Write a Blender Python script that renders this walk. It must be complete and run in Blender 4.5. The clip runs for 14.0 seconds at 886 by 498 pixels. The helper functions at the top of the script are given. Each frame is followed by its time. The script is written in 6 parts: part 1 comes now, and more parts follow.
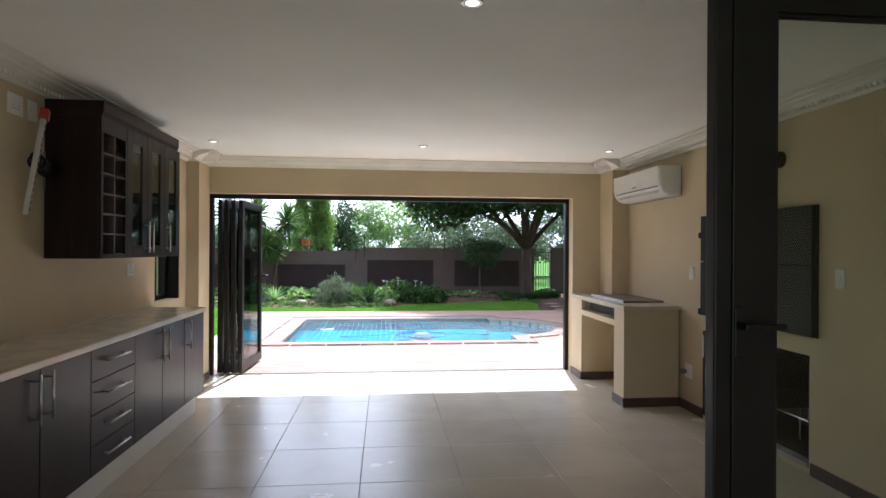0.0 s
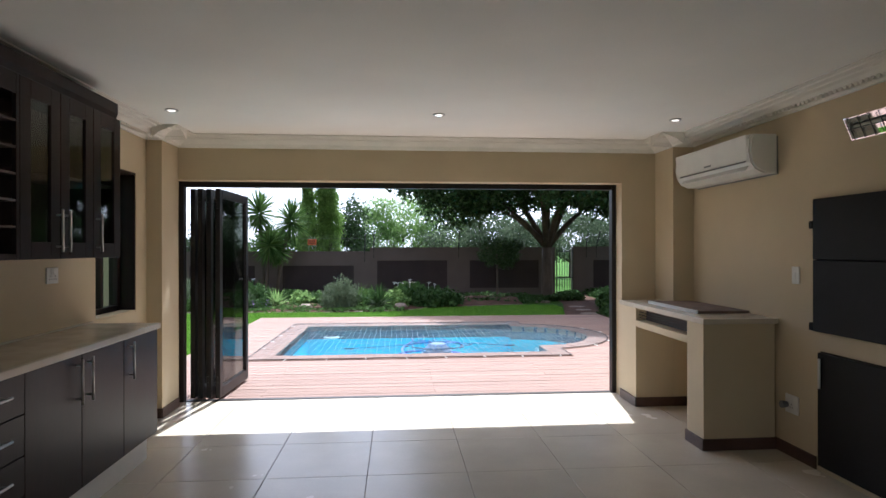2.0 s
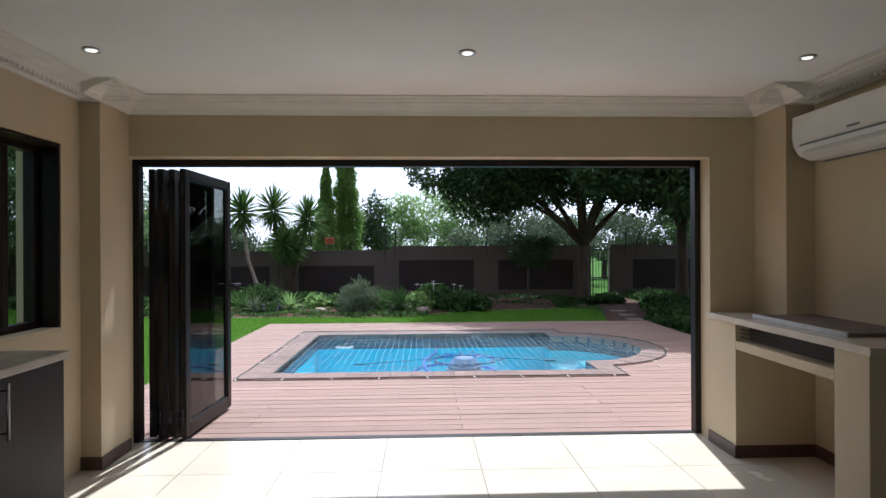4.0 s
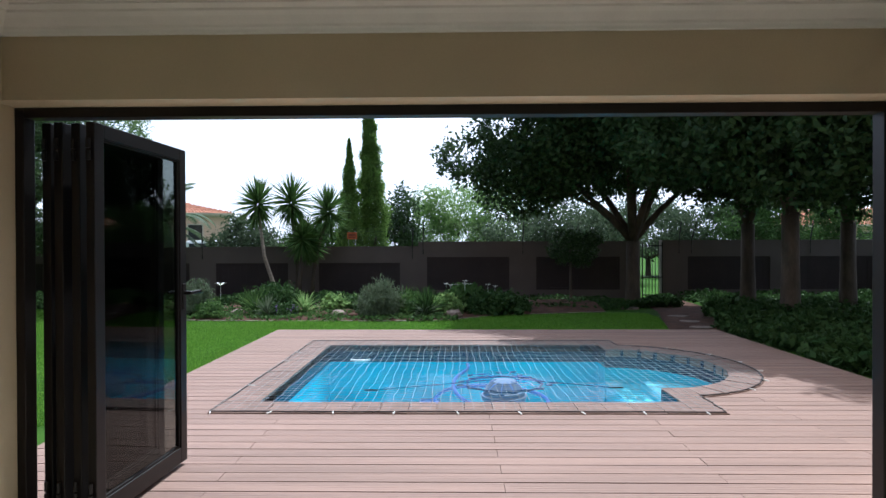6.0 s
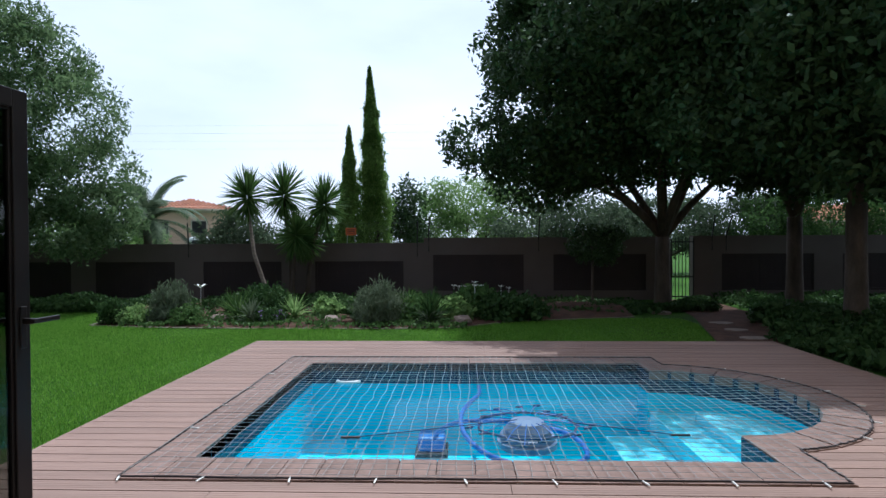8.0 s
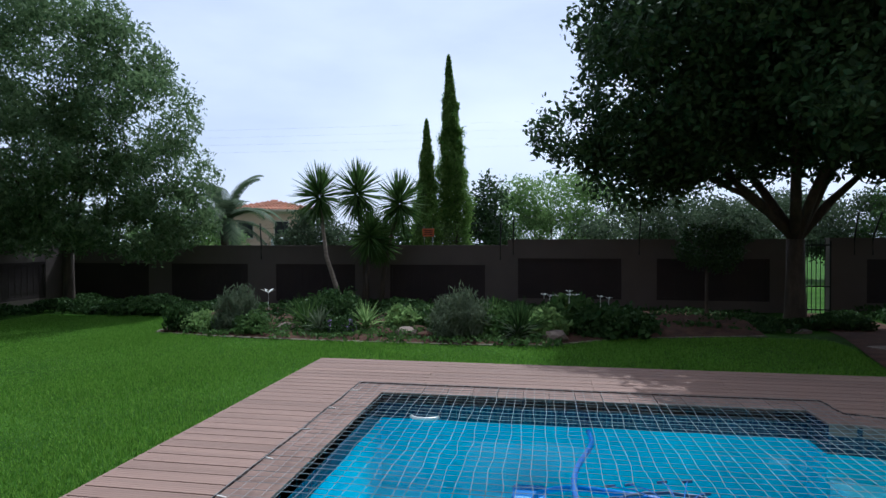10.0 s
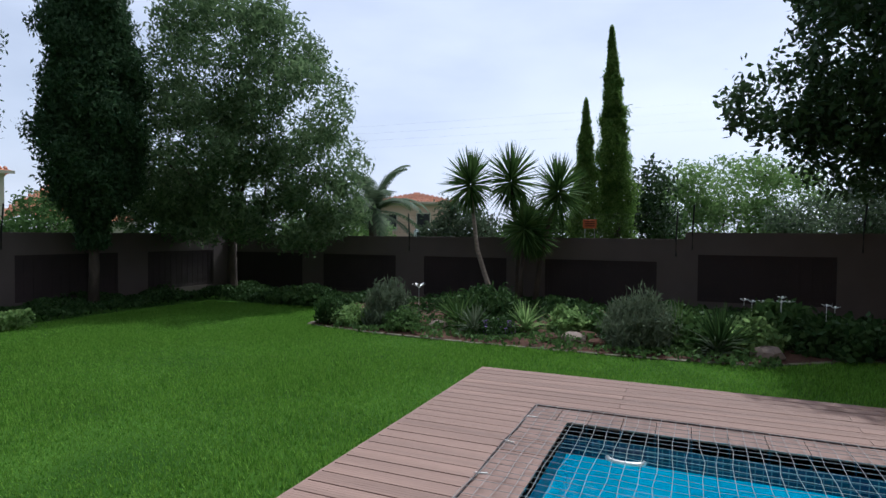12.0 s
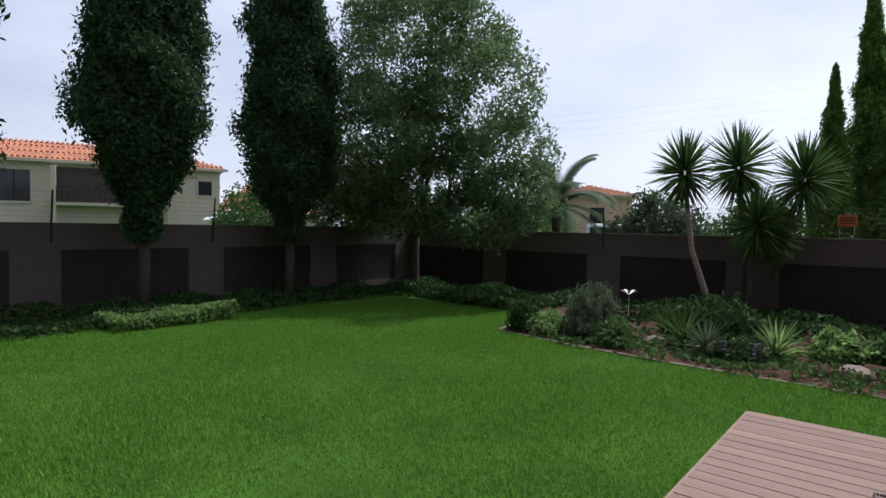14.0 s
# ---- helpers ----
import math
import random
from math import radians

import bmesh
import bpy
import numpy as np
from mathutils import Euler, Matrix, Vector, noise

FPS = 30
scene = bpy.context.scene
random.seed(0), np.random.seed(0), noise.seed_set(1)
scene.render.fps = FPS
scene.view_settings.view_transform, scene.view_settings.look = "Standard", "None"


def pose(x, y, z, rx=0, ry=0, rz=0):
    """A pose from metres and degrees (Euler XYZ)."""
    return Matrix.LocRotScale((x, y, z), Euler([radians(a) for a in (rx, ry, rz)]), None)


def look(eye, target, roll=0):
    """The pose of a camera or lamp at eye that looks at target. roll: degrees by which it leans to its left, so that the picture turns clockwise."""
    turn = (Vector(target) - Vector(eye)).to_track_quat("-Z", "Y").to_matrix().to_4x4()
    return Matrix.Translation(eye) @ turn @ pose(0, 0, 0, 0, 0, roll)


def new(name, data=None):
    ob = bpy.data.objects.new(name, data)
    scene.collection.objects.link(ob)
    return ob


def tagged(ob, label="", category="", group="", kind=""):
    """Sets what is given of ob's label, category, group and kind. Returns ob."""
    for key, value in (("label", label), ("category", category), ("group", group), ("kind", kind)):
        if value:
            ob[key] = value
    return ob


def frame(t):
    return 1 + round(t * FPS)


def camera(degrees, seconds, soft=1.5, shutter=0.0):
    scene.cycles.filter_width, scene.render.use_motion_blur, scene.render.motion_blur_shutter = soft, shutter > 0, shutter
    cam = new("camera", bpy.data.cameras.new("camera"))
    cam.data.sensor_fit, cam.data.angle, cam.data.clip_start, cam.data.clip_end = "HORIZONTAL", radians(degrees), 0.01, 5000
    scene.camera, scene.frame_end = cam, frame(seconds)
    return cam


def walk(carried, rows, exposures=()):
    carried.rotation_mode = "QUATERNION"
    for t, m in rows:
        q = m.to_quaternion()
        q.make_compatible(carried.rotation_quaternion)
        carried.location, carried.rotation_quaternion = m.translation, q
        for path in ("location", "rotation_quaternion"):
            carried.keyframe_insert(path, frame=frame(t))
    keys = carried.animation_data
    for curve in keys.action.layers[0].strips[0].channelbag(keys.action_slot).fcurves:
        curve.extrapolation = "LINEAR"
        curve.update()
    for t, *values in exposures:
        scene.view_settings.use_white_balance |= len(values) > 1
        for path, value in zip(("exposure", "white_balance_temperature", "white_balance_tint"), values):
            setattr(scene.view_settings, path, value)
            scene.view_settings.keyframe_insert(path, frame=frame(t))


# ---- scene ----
cam = camera(75.6, 14.0)
PATH = [
    (0, (0.155, -0.404, 1.485), (0.359, 1.586, 1.486), 0.33),
    (0.5, (0.165, -0.112, 1.475), (0.359, 1.878, 1.475), 0.31),
    (1, (0.184, 0.194, 1.460), (0.369, 2.185, 1.461), 0.17),
    (1.5, (0.199, 0.518, 1.460), (0.374, 2.511, 1.460), 0.08),
    (2, (0.201, 0.829, 1.462), (0.363, 2.822, 1.463), -0.08),
    (2.5, (0.221, 1.138, 1.463), (0.371, 3.132, 1.465), -0.17),
    (3, (0.238, 1.457, 1.452), (0.371, 3.453, 1.455), -0.17),
    (5.5, (0.318, 3.281, 1.429), (0.300, 5.281, 1.420), -0.28),
    (6, (0.298, 3.679, 1.425), (0.263, 5.679, 1.412), -0.19),
    (6.5, (0.328, 4.064, 1.427), (0.276, 6.063, 1.405), -0.30),
    (7, (0.330, 4.430, 1.429), (0.274, 6.429, 1.403), -0.28),
    (9.5, (0.182, 6.121, 1.466), (-0.041, 8.108, 1.442), -0.24),
    (10, (0.061, 6.431, 1.478), (-0.273, 8.403, 1.453), -0.11),
    (10.5, (-0.082, 6.706, 1.474), (-0.526, 8.656, 1.448), 0.06),
    (11, (-0.239, 6.978, 1.464), (-0.789, 8.901, 1.432), 0.15),
    (11.5, (-0.441, 7.204, 1.451), (-1.115, 9.087, 1.408), 0.22),
    (12, (-0.637, 7.415, 1.454), (-1.424, 9.253, 1.403), 0.46),
    (12.5, (-0.854, 7.577, 1.493), (-1.751, 9.363, 1.429), 0.54),
    (13, (-1.091, 7.745, 1.496), (-2.127, 9.454, 1.426), 0.58),
    (13.5, (-1.374, 7.956, 1.487), (-2.537, 9.581, 1.413), 0.73),
    (14, (-1.692, 8.113, 1.489), (-2.961, 9.657, 1.409), 1.04),
]
EXPOSURES = [(0.0, 1.85, 5600, 9), (1.5, 1.45, 5600, 9), (3.0, 0.98, 5600, 9), (5.5, 0.55, 5500, 6), (7.0, 0.3, 5500, 5), (9.5, -0.3, 5400, 5), (12.5, -0.3, 5700, 7), (14.0, -0.22, 5900, 9)]
walk(cam, [(t, look(eye, target, roll)) for t, eye, target, roll in PATH], EXPOSURES)

# ---- sky, sun ----
SUN_EL, SUN_AZ = radians(61.5), radians(10)     # the sun stands ahead, a little to the right
world = bpy.data.worlds.new("sky")
scene.world = world
world.use_nodes = True
wn, wl = world.node_tree.nodes, world.node_tree.links
sky = wn.new("ShaderNodeTexSky")
sky.sky_type, sky.sun_disc = "NISHITA", False
sky.sun_elevation, sky.sun_rotation = SUN_EL, SUN_AZ
sky.air_density, sky.dust_density = 1.0, 2.5
tc = wn.new("ShaderNodeTexCoord")
mp = wn.new("ShaderNodeMapping")
mp.inputs["Scale"].default_value = (1.0, 1.0, 3.0)
cn = wn.new("ShaderNodeTexNoise")
cn.inputs["Scale"].default_value, cn.inputs["Detail"].default_value = 1.3, 7
cr = wn.new("ShaderNodeMapRange")
cr.inputs["From Min"].default_value, cr.inputs["From Max"].default_value = 0.3, 0.7
cr.inputs["To Min"].default_value, cr.inputs["To Max"].default_value = 0.42, 0.97
cmix = wn.new("ShaderNodeMix")
cmix.data_type = "RGBA"
# thin cloud, brightest round the sun and dimmer away from it
dot = wn.new("ShaderNodeVectorMath")
dot.operation = "DOT_PRODUCT"
dot.inputs[1].default_value = (math.sin(SUN_AZ), math.cos(SUN_AZ), 0.25)
glow = wn.new("ShaderNodeMapRange")
glow.inputs["From Min"].default_value, glow.inputs["From Max"].default_value = -0.85, 0.15
glow.inputs["To Min"].default_value, glow.inputs["To Max"].default_value = 0.0, 1.0
ccol = wn.new("ShaderNodeMix")
ccol.data_type = "RGBA"
ccol.inputs["A"].default_value, ccol.inputs["B"].default_value = (1.5, 1.7, 2.1, 1), (12.2, 12.2, 13.5, 1)
wl.new(tc.outputs["Generated"], dot.inputs[0])
wl.new(dot.outputs["Value"], glow.inputs["Value"])
wl.new(glow.outputs["Result"], ccol.inputs["Factor"])
wl.new(ccol.outputs["Result"], cmix.inputs["B"])
wl.new(tc.outputs["Generated"], mp.inputs["Vector"])
wl.new(mp.outputs["Vector"], cn.inputs["Vector"])
wl.new(cn.outputs["Fac"], cr.inputs["Value"])
wl.new(cr.outputs["Result"], cmix.inputs["Factor"])
wl.new(sky.outputs["Color"], cmix.inputs["A"])
wl.new(cmix.outputs["Result"], wn["Background"].inputs["Color"])
wn["Background"].inputs["Strength"].default_value = 0.1

sun_data = bpy.data.lights.new("sun", "SUN")
sun_data.energy, sun_data.angle, sun_data.color = 4.5, radians(0.6), (1.0, 0.97, 0.93)
sun = new("sun", sun_data)
to_sun = Vector((math.sin(SUN_AZ) * math.cos(SUN_EL), math.cos(SUN_AZ) * math.cos(SUN_EL), math.sin(SUN_EL)))
sun.matrix_world = look(to_sun * 60, (0, 0, 0))

# ---- materials ----


def mat(name, base, rough=0.6, metal=0.0, var=0.12, scale=6.0, fine=90.0, bump=0.15, bump_scale=None, piece=0.0, second=None, spec=0.5, stretch=(1, 1, 1), trans=0.0):
    """A surface with broad stains, fine grain and relief; piece varies whole objects, second is a colour mixed in by patches."""
    m = bpy.data.materials.new(name)
    m.use_nodes = True
    n, l = m.node_tree.nodes, m.node_tree.links
    b = n["Principled BSDF"]
    co = n.new("ShaderNodeTexCoord")
    mpn = n.new("ShaderNodeMapping")
    mpn.inputs["Scale"].default_value = stretch
    if piece:
        l.new(n.new("ShaderNodeNewGeometry").outputs["Position"], mpn.inputs["Vector"])
    else:
        l.new(co.outputs["Object"], mpn.inputs["Vector"])
    big = n.new("ShaderNodeTexNoise")
    big.inputs["Scale"].default_value, big.inputs["Detail"].default_value = scale, 5
    small = n.new("ShaderNodeTexNoise")
    small.inputs["Scale"].default_value, small.inputs["Detail"].default_value = fine, 4
    for t in (big, small):
        l.new(mpn.outputs["Vector"], t.inputs["Vector"])
    mixc = n.new("ShaderNodeMix")
    mixc.data_type = "RGBA"
    c = Vector(base)
    s = Vector(second) if second else c * (1 + var)
    mixc.inputs["A"].default_value = (*(c * (1 - var)), 1)
    mixc.inputs["B"].default_value = (*s, 1)
    ramp = n.new("ShaderNodeMapRange")
    ramp.inputs["From Min"].default_value, ramp.inputs["From Max"].default_value = 0.35, 0.65
    l.new(big.outputs["Fac"], ramp.inputs["Value"])
    l.new(ramp.outputs["Result"], mixc.inputs["Factor"])
    hsv = n.new("ShaderNodeHueSaturation")
    l.new(mixc.outputs["Result"], hsv.inputs["Color"])
    v = n.new("ShaderNodeMapRange")
    v.inputs["To Min"].default_value, v.inputs["To Max"].default_value = 1 - var, 1 + var
    l.new(small.outputs["Fac"], v.inputs["Value"])
    if piece:
        oi = n.new("ShaderNodeObjectInfo")
        pr = n.new("ShaderNodeMapRange")
        pr.inputs["To Min"].default_value, pr.inputs["To Max"].default_value = 1 - piece, 1 + piece
        l.new(oi.outputs["Random"], pr.inputs["Value"])
        mul = n.new("ShaderNodeMath")
        mul.operation = "MULTIPLY"
        l.new(v.outputs["Result"], mul.inputs[0])
        l.new(pr.outputs["Result"], mul.inputs[1])
        l.new(mul.outputs["Value"], hsv.inputs["Value"])
    else:
        l.new(v.outputs["Result"], hsv.inputs["Value"])
    l.new(hsv.outputs["Color"], b.inputs["Base Color"])
    rr = n.new("ShaderNodeMapRange")
    rr.inputs["To Min"].default_value, rr.inputs["To Max"].default_value = max(rough - 0.07, 0.03), min(rough + 0.07, 1)
    l.new(big.outputs["Fac"], rr.inputs["Value"])
    l.new(rr.outputs["Result"], b.inputs["Roughness"])
    b.inputs["Metallic"].default_value = metal
    b.inputs["Specular IOR Level"].default_value = spec
    if bump:
        bp = n.new("ShaderNodeBump")
        bp.inputs["Strength"].default_value, bp.inputs["Distance"].default_value = bump, 0.01
        if bump_scale:
            bs = n.new("ShaderNodeTexNoise")
            bs.inputs["Scale"].default_value, bs.inputs["Detail"].default_value = bump_scale, 4
            l.new(mpn.outputs["Vector"], bs.inputs["Vector"])
            l.new(bs.outputs["Fac"], bp.inputs["Height"])
        else:
            l.new(small.outputs["Fac"], bp.inputs["Height"])
        l.new(bp.outputs["Normal"], b.inputs["Normal"])
    return m


def leaf_mat(name, a, b2, rough=0.5, through_light=0.35, spec=0.04):
    """Foliage: each leaf its own shade between two greens, partly translucent."""
    m = bpy.data.materials.new(name)
    m.use_nodes = True
    n, l = m.node_tree.nodes, m.node_tree.links
    b = n["Principled BSDF"]
    g = n.new("ShaderNodeNewGeometry")
    mixc = n.new("ShaderNodeMix")
    mixc.data_type = "RGBA"
    mixc.inputs["A"].default_value, mixc.inputs["B"].default_value = (*a, 1), (*b2, 1)
    l.new(g.outputs["Random Per Island"], mixc.inputs["Factor"])
    l.new(mixc.outputs["Result"], b.inputs["Base Color"])
    b.inputs["Roughness"].default_value = rough
    b.inputs["Specular IOR Level"].default_value = spec
    tr = n.new("ShaderNodeBsdfTranslucent")
    l.new(mixc.outputs["Result"], tr.inputs["Color"])
    sh = n.new("ShaderNodeMixShader")
    sh.inputs["Fac"].default_value = through_light
    l.new(b.outputs["BSDF"], sh.inputs[1])
    l.new(tr.outputs["BSDF"], sh.inputs[2])
    l.new(sh.outputs["Shader"], n["Material Output"].inputs["Surface"])
    return m


def glass_mat(name, tint, gloss_rough=0.02, ior=1.45, grazing=1.0):
    """A thin pane: tinted transparency under a Fresnel gloss."""
    m = bpy.data.materials.new(name)
    m.use_nodes = True
    n, l = m.node_tree.nodes, m.node_tree.links
    tr = n.new("ShaderNodeBsdfTransparent")
    tr.inputs["Color"].default_value = (*tint, 1)
    gl = n.new("ShaderNodeBsdfGlossy")
    gl.inputs["Roughness"].default_value = gloss_rough
    fr = n.new("ShaderNodeLayerWeight")
    fr.inputs["Blend"].default_value = 0.5
    pw = n.new("ShaderNodeMath")
    pw.operation = "POWER"
    pw.inputs[1].default_value = 5.0
    f0 = ((ior - 1) / (ior + 1)) ** 2
    mr = n.new("ShaderNodeMapRange")
    mr.inputs["To Min"].default_value, mr.inputs["To Max"].default_value = f0, grazing
    sh = n.new("ShaderNodeMixShader")
    l.new(fr.outputs["Facing"], pw.inputs[0])
    l.new(pw.outputs["Value"], mr.inputs["Value"])
    l.new(mr.outputs["Result"], sh.inputs["Fac"])
    l.new(tr.outputs["BSDF"], sh.inputs[1])
    l.new(gl.outputs["BSDF"], sh.inputs[2])
    l.new(sh.outputs["Shader"], n["Material Output"].inputs["Surface"])
    return m, n, l, fr, gl


def glow_mat(name, colour, strength):
    m = bpy.data.materials.new(name)
    m.use_nodes = True
    b = m.node_tree.nodes["Principled BSDF"]
    b.inputs["Base Color"].default_value = (*colour, 1)
    b.inputs["Emission Color"].default_value = (*colour, 1)
    b.inputs["Emission Strength"].default_value = strength
    return m


PLASTER = mat("beige wall paint", (0.56, 0.455, 0.30), 0.75, var=0.05, scale=1.5, fine=120, bump=0.12)
CEILING = mat("white ceiling paint", (0.84, 0.815, 0.765), 0.8, var=0.03, scale=1.2, fine=100, bump=0.05)
CORNICE = mat("cream cornice plaster", (0.74, 0.70, 0.63), 0.7, var=0.04, bump=0.08)
TILE = mat("beige porcelain tile", (0.54, 0.475, 0.375), 0.25, var=0.05, scale=2.2, fine=60, bump=0.02, piece=0.03)
GROUT = mat("dark grout", (0.16, 0.13, 0.11), 0.9, bump=0.2)
SKIRT = mat("dark brown skirting tile", (0.085, 0.047, 0.035), 0.45, var=0.2, piece=0.05)
ESPRESSO = mat("espresso wood veneer", (0.017, 0.0085, 0.0075), 0.38, spec=0.22, var=0.25, scale=5, fine=40, bump=0.04, stretch=(3, 3, 0.3))
ESPRESSO_IN = mat("dark lining, also balcony shade", (0.05, 0.03, 0.026), 0.55, var=0.2)
RACK = mat("wine rack wood", (0.09, 0.065, 0.06), 0.5, var=0.2)
STEEL = mat("brushed steel", (0.55, 0.54, 0.52), 0.3, metal=1.0, var=0.06, fine=200, bump=0.03)
WORKTOP = mat("cream stone worktop", (0.58, 0.51, 0.41), 0.22, var=0.06, scale=8, fine=220, bump=0.01)
BLACKSTEEL = mat("black painted steel", (0.013, 0.012, 0.012), 0.6, spec=0.2, var=0.2, scale=3, bump=0.06)
SOOT = mat("sooty firebrick", (0.03, 0.026, 0.024), 0.9, var=0.4)
ASHLEDGE = mat("pale ash-dusted hearth", (0.42, 0.4, 0.38), 0.8, var=0.2)
WHITEPLASTIC = mat("white plastic", (0.72, 0.70, 0.66), 0.35, var=0.03, bump=0.0)
GREYPLASTIC = mat("grey plastic", (0.2, 0.2, 0.2), 0.5, var=0.08)
REDPLASTIC = mat("red plastic cap", (0.35, 0.03, 0.02), 0.4, var=0.05)
BRONZE = mat("dark bronze aluminium", (0.014, 0.011, 0.010), 0.4, spec=0.3, metal=0.0, var=0.2, scale=4, bump=0.03)
DECK = mat("brown composite decking", (0.272, 0.176, 0.14), 0.7, spec=0.25, var=0.12, scale=3, fine=70, bump=0.25, piece=0.09, stretch=(0.15, 3, 3))
JOIST = mat("deck underside", (0.035, 0.026, 0.022), 0.9)
COPING = mat("pinkish brown paver", (0.23, 0.15, 0.122), 0.8, spec=0.25, var=0.15, scale=9, bump=0.3, piece=0.1)
POOLWALL = mat("pale blue pool plaster", (0.05, 0.64, 0.83), 0.6, var=0.06, scale=2, second=(0.09, 0.72, 0.88), bump=0.1)
POOLSTEP = mat("white pool plaster", (0.28, 0.70, 0.82), 0.6, var=0.06, scale=2, bump=0.1)
NAVY = mat("dark blue plastic", (0.01, 0.05, 0.14), 0.5, var=0.1)
CORD = mat("pale net cord", (0.27, 0.265, 0.26), 0.8, var=0.1)
ROPE = mat("dark border rope", (0.05, 0.04, 0.04), 0.9, var=0.2)
HOSE = mat("blue pool hose", (0.015, 0.12, 0.42), 0.4, var=0.1)
FLOATER = mat("grey-blue plastic dome", (0.13, 0.2, 0.31), 0.4, var=0.08)
WALLPAINT = mat("taupe wall render", (0.105, 0.081, 0.071), 0.85, var=0.1, scale=1.2, fine=60, bump=0.35)
PANELPAINT = mat("dark brown panel render", (0.032, 0.021, 0.020), 0.85, var=0.15, scale=2, bump=0.3)
SOIL = mat("red-brown garden soil", (0.075, 0.038, 0.025), 0.95, spec=0.15, var=0.3, scale=5, fine=50, bump=1.0, bump_scale=30)
LAWNBASE = mat("lawn ground", (0.034, 0.09, 0.010), 0.95, spec=0.08, var=0.25, scale=1.1, fine=60, bump=0.8, second=(0.05, 0.115, 0.013), bump_scale=60)
EDGESTONE = mat("mossy edging stone", (0.12, 0.11, 0.07), 0.9, var=0.3, scale=8, bump=0.5, piece=0.2)
PATHSTONE = mat("pale stepping stone", (0.19, 0.14, 0.11), 0.85, var=0.2, scale=8, bump=0.4, piece=0.1)
BARK = mat("grey-brown bark", (0.075, 0.055, 0.04), 0.9, var=0.3, scale=8, fine=40, bump=1.0, stretch=(1, 1, 0.3))
PALEBARK = mat("pale yucca bark", (0.28, 0.22, 0.17), 0.9, var=0.2, scale=8, bump=0.9, stretch=(1, 1, 3))
IRON = mat("black iron", (0.015, 0.015, 0.015), 0.5, metal=0.3, var=0.2)
CREAMWALL = mat("cream house render", (0.52, 0.45, 0.36), 0.85, var=0.06, scale=0.5, bump=0.1)
PINKWALL = mat("pinkish house render", (0.62, 0.42, 0.31), 0.85, var=0.06, scale=0.5, bump=0.1)
ROOFTILE = mat("terracotta roof tile", (0.42, 0.17, 0.09), 0.8, var=0.2, scale=1.5, fine=8, bump=0.3, piece=0.15)
DARKGLASS = mat("dark window glass", (0.03, 0.03, 0.035), 0.08, var=0.1, bump=0)
ORANGE = mat("orange sign enamel", (0.55, 0.12, 0.03), 0.5, var=0.05)
LILYWHITE = mat("white petal", (0.8, 0.8, 0.76), 0.5, var=0.03, bump=0)
PURPLE = mat("purple petal", (0.18, 0.09, 0.3), 0.6, var=0.15, bump=0)
CANVAS = mat("white parasol canvas", (0.7, 0.7, 0.7), 0.8, var=0.04)

GRASS = leaf_mat("grass blade", (0.062, 0.17, 0.016), (0.22, 0.39, 0.06), 0.8, 0.4, 0.02)
L_YUCCA = leaf_mat("yucca leaf", (0.04, 0.085, 0.022), (0.12, 0.19, 0.055), 0.6, 0.3)
L_DARK = leaf_mat("dark evergreen leaf", (0.027, 0.05, 0.02), (0.07, 0.115, 0.042), 0.42, 0.3, 0.12)
L_CONIFER = leaf_mat("dark conifer spray", (0.028, 0.06, 0.026), (0.08, 0.135, 0.06), 0.6, 0.3, 0.08)
L_CYPRESS = leaf_mat("cypress spray", (0.10, 0.18, 0.04), (0.23, 0.34, 0.085), 0.6, 0.55)
L_OLIVE = leaf_mat("grey-green leaf", (0.055, 0.085, 0.045), (0.13, 0.165, 0.095), 0.45, 0.3)
L_PEPPER = leaf_mat("pepper tree leaf", (0.075, 0.13, 0.055), (0.20, 0.275, 0.125), 0.45, 0.45)
L_MID = leaf_mat("mid green leaf", (0.05, 0.10, 0.03), (0.11, 0.18, 0.055), 0.5, 0.35)
L_LIGHT = leaf_mat("light green leaf", (0.13, 0.22, 0.07), (0.26, 0.37, 0.13), 0.5, 0.55)
L_LAV = leaf_mat("grey lavender leaf", (0.09, 0.12, 0.07), (0.16, 0.19, 0.12), 0.7, 0.3)
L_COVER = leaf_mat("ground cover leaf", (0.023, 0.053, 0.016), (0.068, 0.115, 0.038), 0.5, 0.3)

PANE, pn, pl, pf, pg = glass_mat("clear pane", (0.86, 0.90, 0.86))
TINTPANE, pn, pl, pf, pg = glass_mat("green tinted pane", (0.83, 0.87, 0.82))
DARKPANE, pn, pl, pf, pg = glass_mat("dark tinted pane", (0.40, 0.42, 0.40), 0.01, 1.55)
WATER, wnn, wll, wfr, wgl = glass_mat("pool water", (0.62, 0.97, 1.0), 0.0, 1.2, 0.5)
wav = wnn.new("ShaderNodeTexNoise")
wav.inputs["Scale"].default_value, wav.inputs["Detail"].default_value = 3.5, 3
wbp = wnn.new("ShaderNodeBump")
wbp.inputs["Strength"].default_value, wbp.inputs["Distance"].default_value = 0.10, 0.03
wtc = wnn.new("ShaderNodeTexCoord")
wll.new(wtc.outputs["Object"], wav.inputs["Vector"])
wll.new(wav.outputs["Fac"], wbp.inputs["Height"])
wll.new(wbp.outputs["Normal"], wfr.inputs["Normal"])
wll.new(wbp.outputs["Normal"], wgl.inputs["Normal"])


